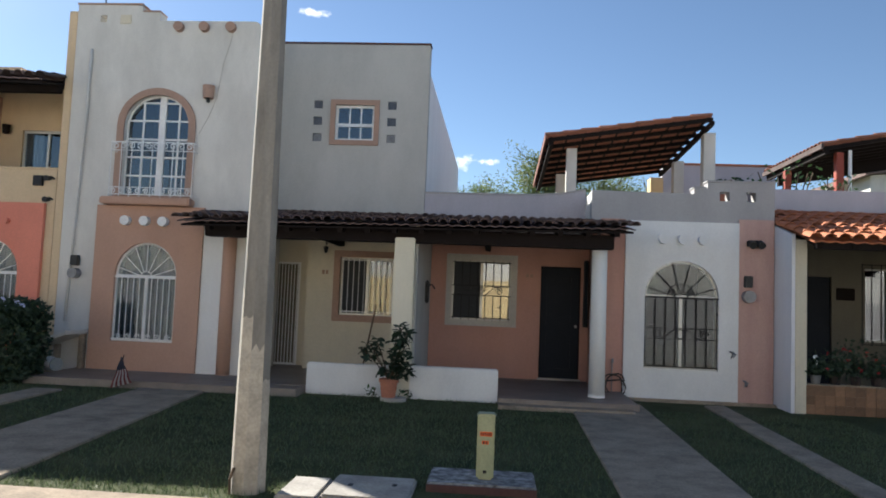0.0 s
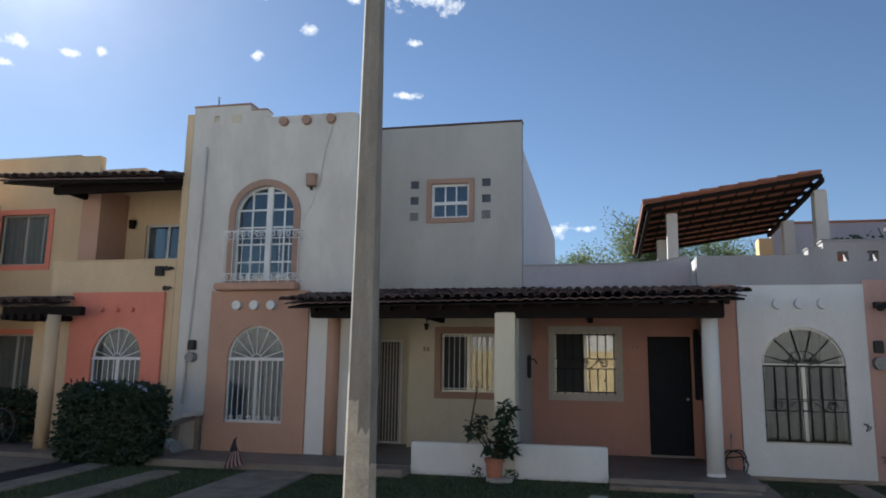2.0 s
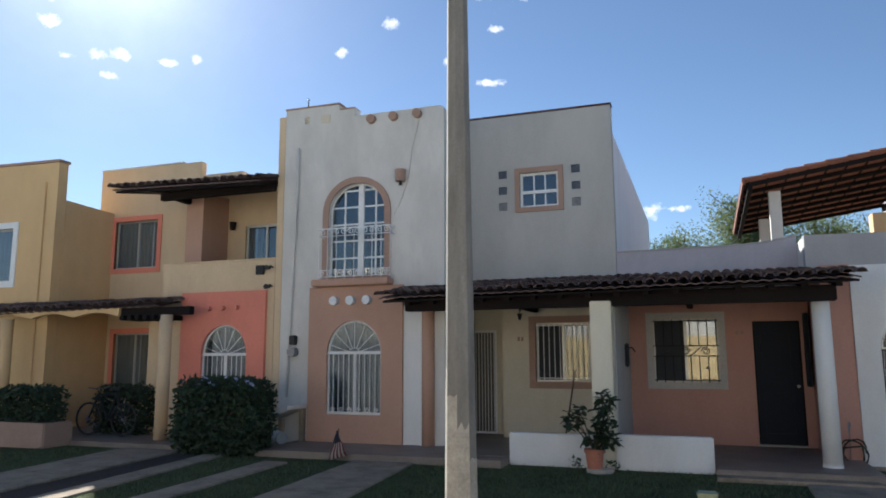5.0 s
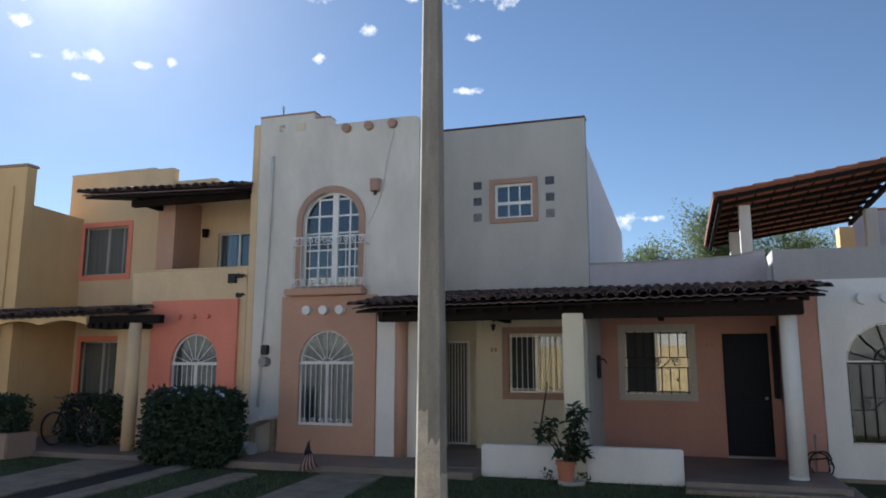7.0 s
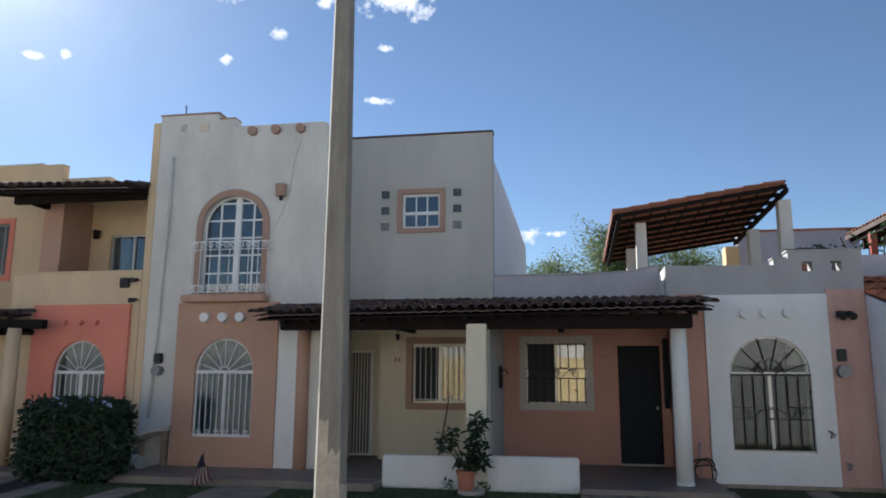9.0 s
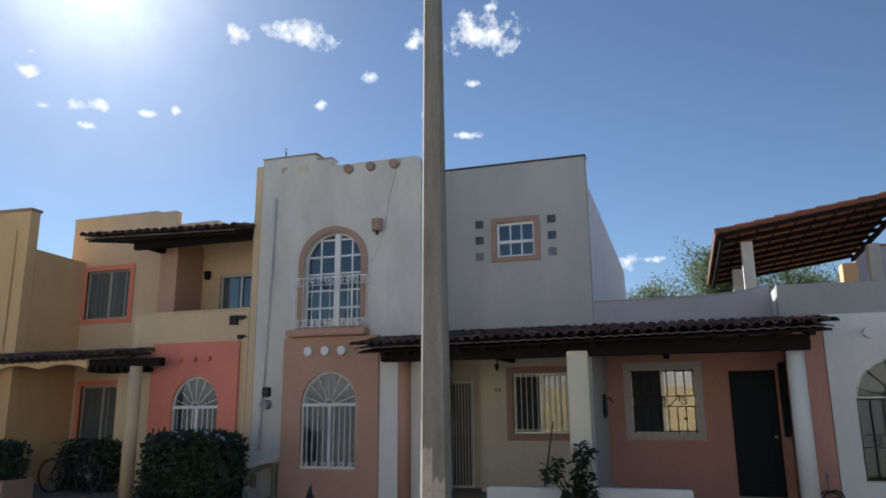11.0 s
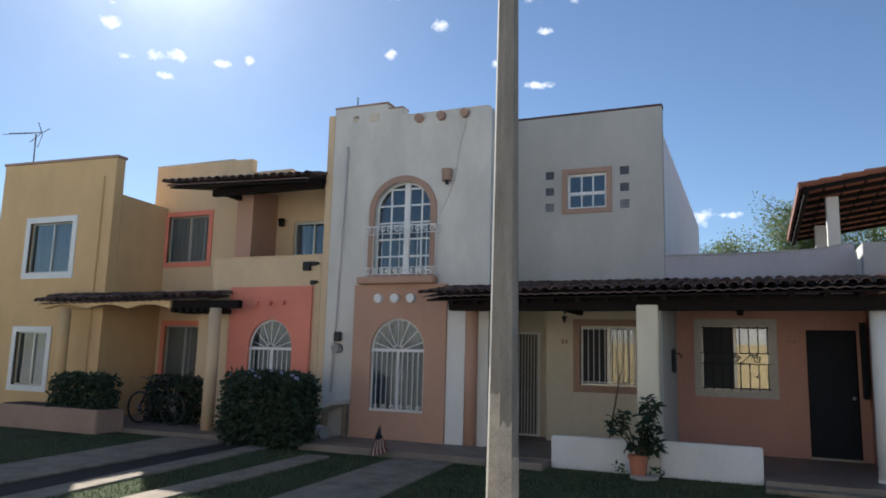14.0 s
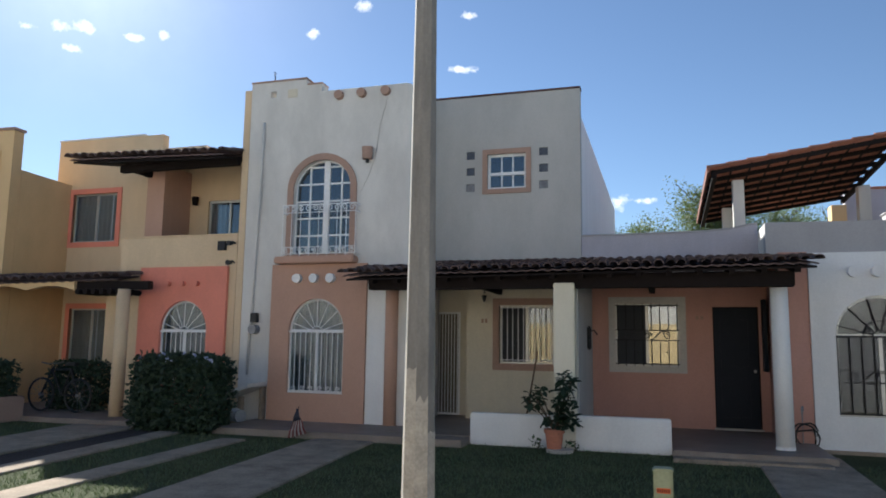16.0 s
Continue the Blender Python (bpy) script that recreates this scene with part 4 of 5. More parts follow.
tagged(part("garden_hose", tube([(1.96 + (0.16 + 0.035 * math.sin(1.7 * a)) * math.cos(a), YC - 0.075 - 0.004 * a, 0.235 + (0.19 + 0.03 * math.sin(2.3 * a)) * math.sin(a)) for a in (0.4 * k for k in range(34))]
                                + [(1.80, YC - 0.16, 0.30), (1.66, YC - 0.20, 0.36)], 0.013, 6), HOSE), "dark rubber hose hung in loose loops on a tap", "hose")
tagged(part("tap_pipe", tube([(1.93, YC - 0.05, 0.0), (1.93, YC - 0.05, 0.62), (1.93, YC - 0.10, 0.66), (1.93, YC - 0.12, 0.60)], 0.016, 8), STEEL), "grey garden tap on a standing pipe", "tap")

# ---- the tiled-porch house on the other side ----
hd = thing("house", (4.6, 11.42, 0), "house with a sunlit orange tile porch roof and flower planter", "house")
bm = bmesh.new()
vs = [bm.verts.new((x, y, z)) for x in (4.545, 4.60) for y, z in ((11.42, 0), (12.6, 0), (12.6, 3.10), (11.42, 2.76))]
for f in ((0, 1, 2, 3), (7, 6, 5, 4), (0, 4, 5, 1), (1, 5, 6, 2), (2, 6, 7, 3), (3, 7, 4, 0)):
    bm.faces.new([vs[i] for i in f])
part("wall", bm, BLUEW, hd, "cool white side wall")
part("column", box(4.603, 4.78, 11.42, 11.60, 0.0, 2.68, 0.01), CREAM, hd, "square cream porch column")
# porch walls in the darkened tan, standing for shade under the roof
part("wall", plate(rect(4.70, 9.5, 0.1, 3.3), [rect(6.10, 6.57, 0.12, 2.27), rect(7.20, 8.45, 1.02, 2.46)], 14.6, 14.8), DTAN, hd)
part("ceiling", box(4.60, 9.5, 13.302, 14.8, 3.302, 3.38), BROWNP, hd)
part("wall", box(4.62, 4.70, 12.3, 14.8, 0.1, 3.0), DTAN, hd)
part("wall", box(9.3, 9.5, 11.42, 14.6, 0.0, 3.3), CREAM, hd)
part("door", box(6.10, 6.57, 14.66, 14.72, 0.12, 2.27, 0.005), DOORB, hd, "dark wooden front door")
part("name_plaque", box(6.65, 7.0, 14.57, 14.598, 1.82, 2.06, 0.006), BROWNP, hd, "dark wooden plaque")
w = slide_window(hd, 7.20, 8.45, 1.02, 2.46, 14.6, ALU, CREAM, 0.0)
hbar = mesh_of("bar", cyl((0, 0, 0.95), (0, 0, 2.55), 0.009, seg=6), IRON)
for k in range(9):
    piece("bar", hbar, pose(7.10 + 1.45 * k / 8, 14.50, 0), w)
for zz in (0.97, 2.52):
    part("rail", box(7.08, 8.57, 14.49, 14.51, zz, zz + 0.015), IRON, w)
room(hd, 7.0, 8.7, 14.81, 16.0, 0.8, 2.7, (7.9, 8.6))
part("parapet", box(4.57, 9.5, 13.3, 13.5, 3.3, 3.78, 0.01), LILAC, hd)
part("roof", box(4.6, 9.5, 14.8, 21, 2.9, 3.1), CONC, hd)
plw = part("planter_wall", box(4.605, 9.3, 11.44, 11.55, 0.0, 0.44, 0.005), CERAM, hd, "low wall faced with brown glazed tiles")
tile = mesh_of("tile", box(-0.0735, 0.0735, -0.009, 0.0, -0.070, 0.070, 0.003), CERAM)
for i in range(31):
    for j in range(3):
        piece("tile", tile, pose(4.68 + i * 0.15, 11.438, 0.075 + j * 0.143), plw)
part("planter_cap", box(4.79, 9.3, 11.41, 11.60, 0.442, 0.46, 0.004), CONC, plw)
dr = thing("porch_roof", (6.5, 10.8, 2.5), "sunlit orange barrel tile porch roof", "porch roof")
tiled_roof(dr, 4.62, 9.3, 10.80, 13.28, 2.64, 2.64, 3.34, TILE_NEW, 0.2, 0.33, 5)
part("eave_board", box(4.70, 9.3, 10.90, 11.0, 2.50, 2.60, 0.008), BROWNP, dr)
draf = mesh_of("rafter", box(-0.035, 0.035, 0, 2.4, -0.05, 0.04), BROWNP)
for k in range(11):
    piece("rafter", draf, pose(4.8 + k * 0.44, 10.88, 2.545, 15.5), dr)


def potted_flower(x, y, z, h, petals, seed, pot_mat=TERRA):
    rng = random.Random(seed)
    t = thing("potted_plant", (x, y, z), "flowering plant in a small clay pot on the planter wall", "potted plant", "potted plants")
    part("pot", cyl((x, y, z), (x, y, z + 0.13), 0.06, 0.085, 14), pot_mat, t)
    bm = bmesh.new()
    pts = [(x + rng.gauss(0, 0.10), y + rng.gauss(0, 0.06), z + 0.14 + abs(rng.gauss(0, h * 0.5))) for _ in range(260)]
    leaves(bm, pts, 0.05, rng)
    part("leaves", bm, LEAFD, t)
    bm = bmesh.new()
    for _ in range(5):
        c = Vector((x + rng.gauss(0, 0.10), y - 0.05 + rng.gauss(0, 0.05), z + 0.2 + rng.random() * h))
        leaves(bm, [c] * 6, 0.035, rng, 1.0)
    part("flowers", bm, petals, t)
    return t


for k, (px, hh, pm) in enumerate(((4.95, 0.25, PETALW), (5.25, 0.35, PETALR), (5.55, 0.45, PETALR), (5.85, 0.3, PETALR), (6.15, 0.4, PETALW), (6.5, 0.4, PETALR), (6.9, 0.35, PETALR), (7.3, 0.4, PETALR))):
    potted_flower(px, 11.52, 0.46, hh, pm, 40 + k, SOIL if k else STEEL)

# ---- roof terrace: two tiled pergolas, posts, walls behind ----


def pergola(t, LX, RX, LZ, RZ, Y0, Y1, drop, rafters, posts, post_mat, post_label, seed, verge_mat=TILE_RED, rear=0.0):
    """A lean-to roof that rises along x: rafters along x on two side beams, a corrugated tile underside, barrel tiles on top."""
    rng = random.Random(seed)

    def zs(x, dz=0.0, y=Y0):
        return LZ + (RZ - LZ) * (x - LX) / (RX - LX) + dz - drop * (y - Y0)

    bm = bmesh.new()
    n = int((Y1 - Y0) / 0.19 * 4)
    rows = []
    for x in (LX, RX):
        for dz in (0.035, 0.01):
            rows.append([bm.verts.new((x, Y0 + (Y1 - Y0) * k / n, zs(x, dz, Y0 + (Y1 - Y0) * k / n) + 0.022 * math.cos(k * math.pi / 2))) for k in range(n + 1)])
    a, ai, b, bi = rows
    for k in range(n):
        bm.faces.new((a[k], a[k + 1], b[k + 1], b[k]))
        bm.faces.new((ai[k + 1], ai[k], bi[k], bi[k + 1]))
        bm.faces.new((a[k + 1], a[k], ai[k], ai[k + 1]))
        bm.faces.new((b[k], b[k + 1], bi[k + 1], bi[k]))
    part("tile_bed", bm, TILE_RED, t)

    def stick(name, x0, x1, y0, y1, d0, d1, mat):
        bm = bmesh.new()
        vs = [bm.verts.new((x, y, zs(x, dz, y))) for x in (x0, x1) for y, dz in ((y0, d1), (y1, d1), (y1, d0), (y0, d0))]
        for f in ((0, 1, 2, 3), (7, 6, 5, 4), (0, 4, 5, 1), (1, 5, 6, 2), (2, 6, 7, 3), (3, 7, 4, 0)):
            bm.faces.new([vs[i] for i in f])
        part(name, bm, mat, t)

    for k in range(rafters):
        y = Y0 + 0.10 + (Y1 - Y0 - 0.2) * k / (rafters - 1)
        stick("rafter", LX + 0.03, RX + 0.03, y - 0.03, y + 0.03, -0.085, -0.01, BROWNP)
    m = int((RX - LX) / 0.36)
    for k in range(m + 1):
        x = LX + 0.06 + (RX - LX - 0.15) * k / m
        stick("batten", x, x + 0.035, Y0 + 0.06, Y1 - 0.06, -0.022, 0.0, BROWNP)
    stick("side_beam", LX + 0.05, LX + 0.14, Y0 + 0.05, Y1 - 0.05, -0.17, -0.085, BROWNP)
    stick("side_beam", RX - 0.03, RX + 0.05, Y0 + 0.05, Y1 - 0.05, -0.18, -0.085, BROWNP)
    if rear:
        stick("rear_beam", LX + 0.3, RX - 0.02, Y1 - 0.16, Y1 - 0.06, -rear, -0.03, BROWNP)
    stick("verge_tile", LX - 0.04, LX + 0.012, Y0, Y1, -0.05, 0.05, verge_mat)
    slope = math.degrees(math.atan2(RZ - LZ, RX - LX))
    me = barrel_tile(0.40, 0.085, TILE_RED, lift=0.015)
    cols = int((RX - LX) / 0.355)
    for k in range(int((Y1 - Y0) / 0.19)):
        y = Y0 + 0.08 + 0.19 * k
        for j in range(cols):
            x = LX - 0.03 + j * 0.36
            piece("roof_tile", me, Matrix.Translation((x, y + rng.uniform(-0.01, 0.01), zs(x, 0.025, y))) @ pose(0, 0, 0, 0, -slope, 0) @ pose(0, 0, 0, 0, 0, -90), t)
    for x0, x1, y, zb in posts:
        part("post", box(x0, x1, y, y + (x1 - x0), zb, zs(min(x1, RX), -0.16, y), 0.01), post_mat, t, post_label)


pg = thing("pergola", (2.5, 14.9, 3.05), "tiled lean-to pergola on white posts on a roof terrace", "pergola")
pergola(pg, 0.89, 4.15, 4.89, 5.38, 14.3, 19.0, 0.05, 9,
        ((1.35, 1.56, 14.9, 3.0), (1.33, 1.54, 17.3, 2.95), (4.15, 4.39, 14.9, 3.0), (4.12, 4.36, 17.3, 3.0)), WHITE, "square white post", 1)
pg2 = thing("pergola", (7.4, 15.0, 3.05), "dark tiled pergola on red steel posts on a roof", "pergola")
pergola(pg2, 6.58, 9.6, 4.99, 5.55, 15.0, 18.3, 0.005, 7,
        ((6.98, 7.13, 15.3, 3.05), (6.60, 6.74, 17.0, 3.05), (9.2, 9.35, 15.3, 3.05)), REDPOST, "red painted steel post", 2, TILE_OLD, 0.36)
part("vent_pipe", cyl((7.2, 15.2, 3.05), (7.2, 15.2, 4.95), 0.035, 0.035, 10), WHITEP, pg2)

terr = thing("terrace_wall", (6.0, 20, 3.0), "pinkish rendered wall behind the roof terrace", "wall")
part("wall", box(4.45, 7.5, 20.0, 20.25, 3.0, 5.5), LILAC, terr)
part("coping", box(4.42, 7.53, 19.96, 20.3, 5.502, 5.56, 0.01), TERRA, terr)
part("wall", box(4.1, 4.44, 19.8, 20.25, 3.0, 5.1, 0.01), YELLOW, terr, "ochre end of the wall")


def climbing_plant(x, y, z, s, seed, count=260):
    rng = random.Random(seed)
    t = thing("terrace_plant", (x, y, z), "small green shrub growing on a roof terrace", "plant", "terrace plants")
    bm = bmesh.new()
    for k in range(5):
        a = rng.uniform(0, 6.3)
        tube([(x, y, z), (x + 0.3 * s * math.cos(a), y + 0.2 * s * math.sin(a), z + 0.5 * s), (x + 0.5 * s * math.cos(a), y + 0.3 * s * math.sin(a), z + s)], 0.012, 5, bm)
    part("stem", bm, BARK, t)
    bm = bmesh.new()
    leaves(bm, [(x + rng.gauss(0, 0.28 * s), y + rng.gauss(0, 0.2 * s), z + s * rng.uniform(0.25, 1.1)) for _ in range(count)], 0.06, rng)
    part("leaves", bm, LEAFG, t)


climbing_plant(4.55, 14.0, 3.62, 0.42, 3, 46)
climbing_plant(5.55, 14.2, 3.1, 1.2, 4, 70)
climbing_plant(6.4, 14.4, 3.3, 0.85, 8, 150)
tp = thing("terrace_plant", (4.15, 13.2, 3.05), "dark spiky potted plant on a roof terrace", "plant", "terrace plants")
part("pot", cyl((4.15, 13.2, 3.05), (4.15, 13.2, 3.70), 0.16, 0.22, 14), TERRA, tp)
rng = random.Random(61)
for k in range(15):
    a, L = 2 * math.pi * k / 15, rng.uniform(0.22, 0.42)
    part("leaf", tube([(4.15, 13.2, 3.70), (4.15 + 0.5 * L * math.cos(a), 13.2 + 0.5 * L * math.sin(a), 3.86 + rng.uniform(0, 0.06)),
                       (4.15 + L * math.cos(a), 13.2 + L * math.sin(a), 3.82 + rng.uniform(-0.04, 0.08))], 0.018, 5), LEAFD, tp)
fh = thing("house", (13.0, 24.0, 0), "white rendered house with a dark tiled eave behind the terrace", "house")
part("wall", box(12.0, 16.0, 24.0, 30.0, 0.0, 6.15), WHITE, fh)
bm = plate([(11.6, 6.17), (16.4, 7.1), (16.4, 6.95), (11.6, 6.02)], [], 23.5, 30.4)
part("roof", bm, TILE_OLD, fh)

# ---- the yellow and coral house ----
he = thing("house", (-9.8, YA, 0), "yellow house with a coral panel, balcony and small tile roof", "house")
e_in = arch(-9.42, -8.36, 0.75, 1.70, 2.27)
part("wall", plate(rect(-10.50, -7.81, 0, 3.53), [e_in], YA + 0.03, YA + 0.25), YELLOW2, he)
part("panel", plate(rect(-9.94, -7.96, 0, 2.93), [e_in], YA - 0.04, YA + 0.028), CORAL, he, "coral painted raised panel")
part("balcony_cap", box(-10.52, -7.80, YA + 0.01, YA + 0.27, 3.532, 3.57, 0.008), YELLOW2, he)
arch_window(he, -9.42, -8.36, 0.75, 1.70, 2.27, YA - 0.02, WHITEP, 0.007, 10)
room(he, -9.7, -8.1, YA + 0.26, YA + 1.5, 0.3, 2.6, (-9.5, -8.2), CURTG)
for bx in (-9.25, -8.92, -8.6):
    part("beam_end", cyl((bx, YA - 0.13, 2.60), (bx, YA - 0.03, 2.60), 0.05, 0.05, 12), CORAL, he)
part("floor_slab", box(-10.5, -7.81, YA + 0.26, 13.6, 2.75, 2.85), CONC, he)
part("wall", plate(rect(-11.0, -7.81, 2.86, 5.6), [rect(-9.68, -8.60, 2.9, 4.60)], 13.5, 13.7), YELLOW2, he)
bd = part("balcony_door", plate(rect(-9.68, -8.60, 2.9, 4.60), [rect(-9.63, -8.65, 2.95, 4.55)], 13.55, 13.62), ALU, he)
pane(-9.64, -8.64, 2.94, 4.56, 13.58, bd)
part("mullion", box(-9.17, -9.12, 13.55, 13.62, 2.95, 4.55), ALU, bd)
room(he, -9.8, -8.5, 13.71, 15.0, 2.86, 4.8, (-9.78, -9.3))
part("wall_lamp", cyl((-9.95, 13.38, 4.5), (-9.95, 13.38, 4.68), 0.06, 0.08, 12), BROWNP, he)
part("pier", box(-10.60, -10.16, 12.6, 13.5, 2.86, 5.25), PEACH, he, "faded peach pier beside the balcony")
part("wall", plate(rect(-13.99, -11.0, 0, 6.24), [rect(-13.44, -12.17, 3.76, 4.92), rect(-13.30, -12.15, 0.95, 2.2)], 13.5, 13.7), YELLOW2, he)
part("parapet", box(-11.53, -9.9, 13.6, 13.8, 5.6, 5.93), YELLOW2, he)
# cap coloured white to stand for its sunlit top edge
part("parapet_cap", box(-14.0, -11.5, 13.47, 13.72, 6.242, 6.28, 0.008), WHITE, he)
part("wall", box(-11.0, -10.5, YA + 0.26, 13.5, 0.0, 2.85), YELLOW2, he)
part("roof", box(-13.9, -7.9, 13.7, 20, 5.4, 5.5), CONC, he)
slide_window(he, -13.44, -12.17, 3.76, 4.92, 13.5, ALU, CORAL, 0.12)
room(he, -13.6, -12.0, 13.71, 15, 3.5, 5.1, (-13.58, -12.02))
slide_window(he, -13.30, -12.15, 0.95, 2.2, 13.5, ALU, CORAL, 0.12)
room(he, -13.4, -12.0, 13.71, 15, 0.6, 2.5, (-13.38, -12.02))
part("junction_box", box(-8.21, -8.04, YA - 0.04, YA + 0.028, 3.24, 3.42, 0.006), IRON, he)
for z in (3.35, 2.98):
    sp = part("spotlight", cyl((-7.86, YA - 0.20, z), (-7.86, YA - 0.08, z + 0.01), 0.05, 0.035, 12), IRON, he, "small black spotlight")
    part("bracket", tube([(-7.86, YA + 0.03, z + 0.02), (-7.86, YA - 0.06, z + 0.05), (-7.86, YA - 0.10, z + 0.01)], 0.015, 6), IRON, sp)
er = thing("balcony_roof", (-9.5, 11.3, 5.0), "old barrel tile roof over the balcony", "roof")
tiled_roof(er, -11.4, -7.82, 11.25, 13.5, 5.13, 5.02, 5.56, TILE_OLD, 0.2, 0.36, 8)
bm = bmesh.new()
vv = [bm.verts.new(c) for c in ((-11.35, 11.3, 5.06), (-7.83, 11.3, 4.95), (-7.83, 13.49, 5.48), (-11.35, 13.49, 5.48))]
v2 = [bm.verts.new(c.co - Vector((0, 0, 0.04))) for c in vv]
bm.faces.new(vv)
bm.faces.new(v2[::-1])
for i in range(4):
    bm.faces.new((vv[i], v2[i], v2[(i + 1) % 4], vv[(i + 1) % 4]))
part("roof_boards", bm, BROWNP, er)
part("front_beam", box(-10.6, -7.83, 11.75, 11.88, 4.90, 5.04, 0.01), BROWNP, er)
part("side_beam", box(-10.6, -10.48, 11.882, 13.49, 4.98, 5.10, 0.01), BROWNP, er)

# arcaded porch of the yellow house
ea = thing("porch_canopy", (-11.5, 10.6, 2.4), "low tiled porch canopy with a scalloped yellow arcade and columns", "porch canopy")
tiled_roof(ea, -14.82, -9.95, 11.18, 11.78, 2.60, 2.69, 2.80, TILE_OLD, 0.22, 0.3, 9)
low = []
for s0, s1 in ((-14.68, -13.39), (-13.34, -12.21), (-12.16, -11.03)):
    low += [(s0 + (s1 - s0) * k / 10, 2.46 + 0.085 * math.sin(math.pi * k / 10)) for k in range(11)]
part("arcade", plate([(-14.74, 2.46)] + low + [(-11.0, 2.46), (-11.0, 2.63), (-14.74, 2.60)], [], 11.22, 11.36), YELLOW, ea, "yellow scalloped arcade band")
part("arcade_return", box(-11.14, -11.0, 11.362, 13.49, 2.44, 2.64), YELLOW, ea)
part("side_beam", box(-10.99, -9.30, 11.26, 11.40, 2.46, 2.62, 0.01), BROWNP, ea)
part("column", cyl((-9.84, 11.25, 0.09), (-9.84, 11.25, 2.46), 0.125, 0.12, 20), YELLOW2, ea, "round pale yellow column", smooth=True)
part("column", cyl((-14.08, 11.29, 0.09), (-14.08, 11.29, 2.46), 0.125, 0.12, 20), YELLOW, ea, "round yellow column", smooth=True)
part("ceiling", box(-13.5, -10.52, 11.80, 13.49, 2.66, 2.74), YELLOW2, ea)
erf = mesh_of("rafter_end", cyl((0, -0.10, 0), (0, 0.5, 0), 0.055, 0.055, 10), BROWNP)
for k in range(6):
    piece("rafter_end", erf, pose(-10.85 + 0.19 * k, 11.24, 2.42), ea)

# ---- the yellow house at the end ----
hf = thing("house", (-15.5, 11.8, 0), "yellow two-storey house with white-framed windows", "house")
part("wall", plate([(-17.38, 0), (-13.53, 0), (-13.53, 6.03), (-17.38, 6.12)], [rect(-16.20, -14.75, 3.36, 4.58), rect(-16.28, -15.22, 0.70, 1.95)], 11.8, 12.05), YELLOW, hf)
bm = bmesh.new()
vs = [bm.verts.new(c) for c in ((-13.75, 12.06, 0), (-13.53, 12.06, 0), (-13.53, 13.499, 0), (-13.75, 13.499, 0), (-13.75, 12.06, 5.20), (-13.53, 12.06, 5.20), (-13.53, 13.499, 5.15), (-13.75, 13.499, 5.15))]
for f in ((0, 1, 2, 3), (4, 5, 6, 7), (0, 1, 5, 4), (1, 2, 6, 5), (2, 3, 7, 6), (3, 0, 4, 7)):
    bm.faces.new([vs[i] for i in f])
part("wall", bm, YELLOW, hf)
part("wall", box(-17.38, -17.13, 12.06, 20, 0, 5.8), YELLOW, hf)
bm = plate([(-17.41, 6.125), (-13.50, 6.034), (-13.50, 6.095), (-17.41, 6.185)], [], 11.77, 12.08)
part("parapet_cap", bm, TRIMP, hf)
part("pilaster", box(-13.98, -13.85, 11.76, 11.80, 0, 5.6, 0.01), YELLOW, hf)
part("roof", box(-17.1, -13.75, 12.06, 20, 4.9, 5.05), CONC, hf)
slide_window(hf, -16.20, -14.75, 3.36, 4.58, 11.8, ALU, WHITEP, 0.14, 0.03)
room(hf, -16.4, -14.6, 12.06, 13.3, 3.2, 4.8, (-16.38, -14.62))
slide_window(hf, -16.28, -15.22, 0.70, 1.95, 11.8, ALU, WHITEP, 0.13, 0.03)
room(hf, -16.5, -15.0, 12.06, 13.3, 0.5, 2.1, (-15.78, -15.02))
an = thing("antenna", (-17.1, 12.3, 5.05), "metal television antenna on a roof mast", "antenna")
part("mast", cyl((-17.05, 12.3, 5.05), (-17.10, 12.3, 7.12), 0.02, 0.02, 8), STEEL, an)
part("boom", cyl((-18.15, 12.3, 7.24), (-16.92, 12.3, 7.14), 0.013, 0.013, 6), STEEL, an)
el = mesh_of("element", cyl((0, -0.2, -0.09), (0, 0.2, 0.06), 0.009, seg=5), STEEL)
for k in range(10):
    piece("element", el, pose(-18.12 + 0.1 * k, 12.3, 7.237 - 0.008 * k), an)
part("reflector", tube([(-16.98, 12.3, 6.75), (-16.86, 12.3, 7.08), (-17.05, 12.3, 7.42)], 0.012, 5), STEEL, an)
part("reflector", tube([(-17.10, 12.15, 6.85), (-16.95, 12.3, 7.1), (-16.80, 12.45, 7.28)], 0.012, 5), STEEL, an)

# ---- street pole ----
sp = thing("utility_pole", (-1.82, 5.45, 0), "tall tapered octagonal concrete utility pole on the lawn", "utility pole")
bm = bmesh.new()
cyl((-1.877, 5.45, -0.1), (-1.884, 5.45, 9.0), 0.136, 0.048, 8, bm)
bmesh.ops.rotate(bm, verts=bm.verts[:], cent=(-1.88, 5.45, 0), matrix=Matrix.Rotation(radians(5.5), 3, "Z"))
part("shaft", bm, POLEC, sp)
# paler worn skin round the foot of the pole, ending at a different height on each side
bm = bmesh.new()
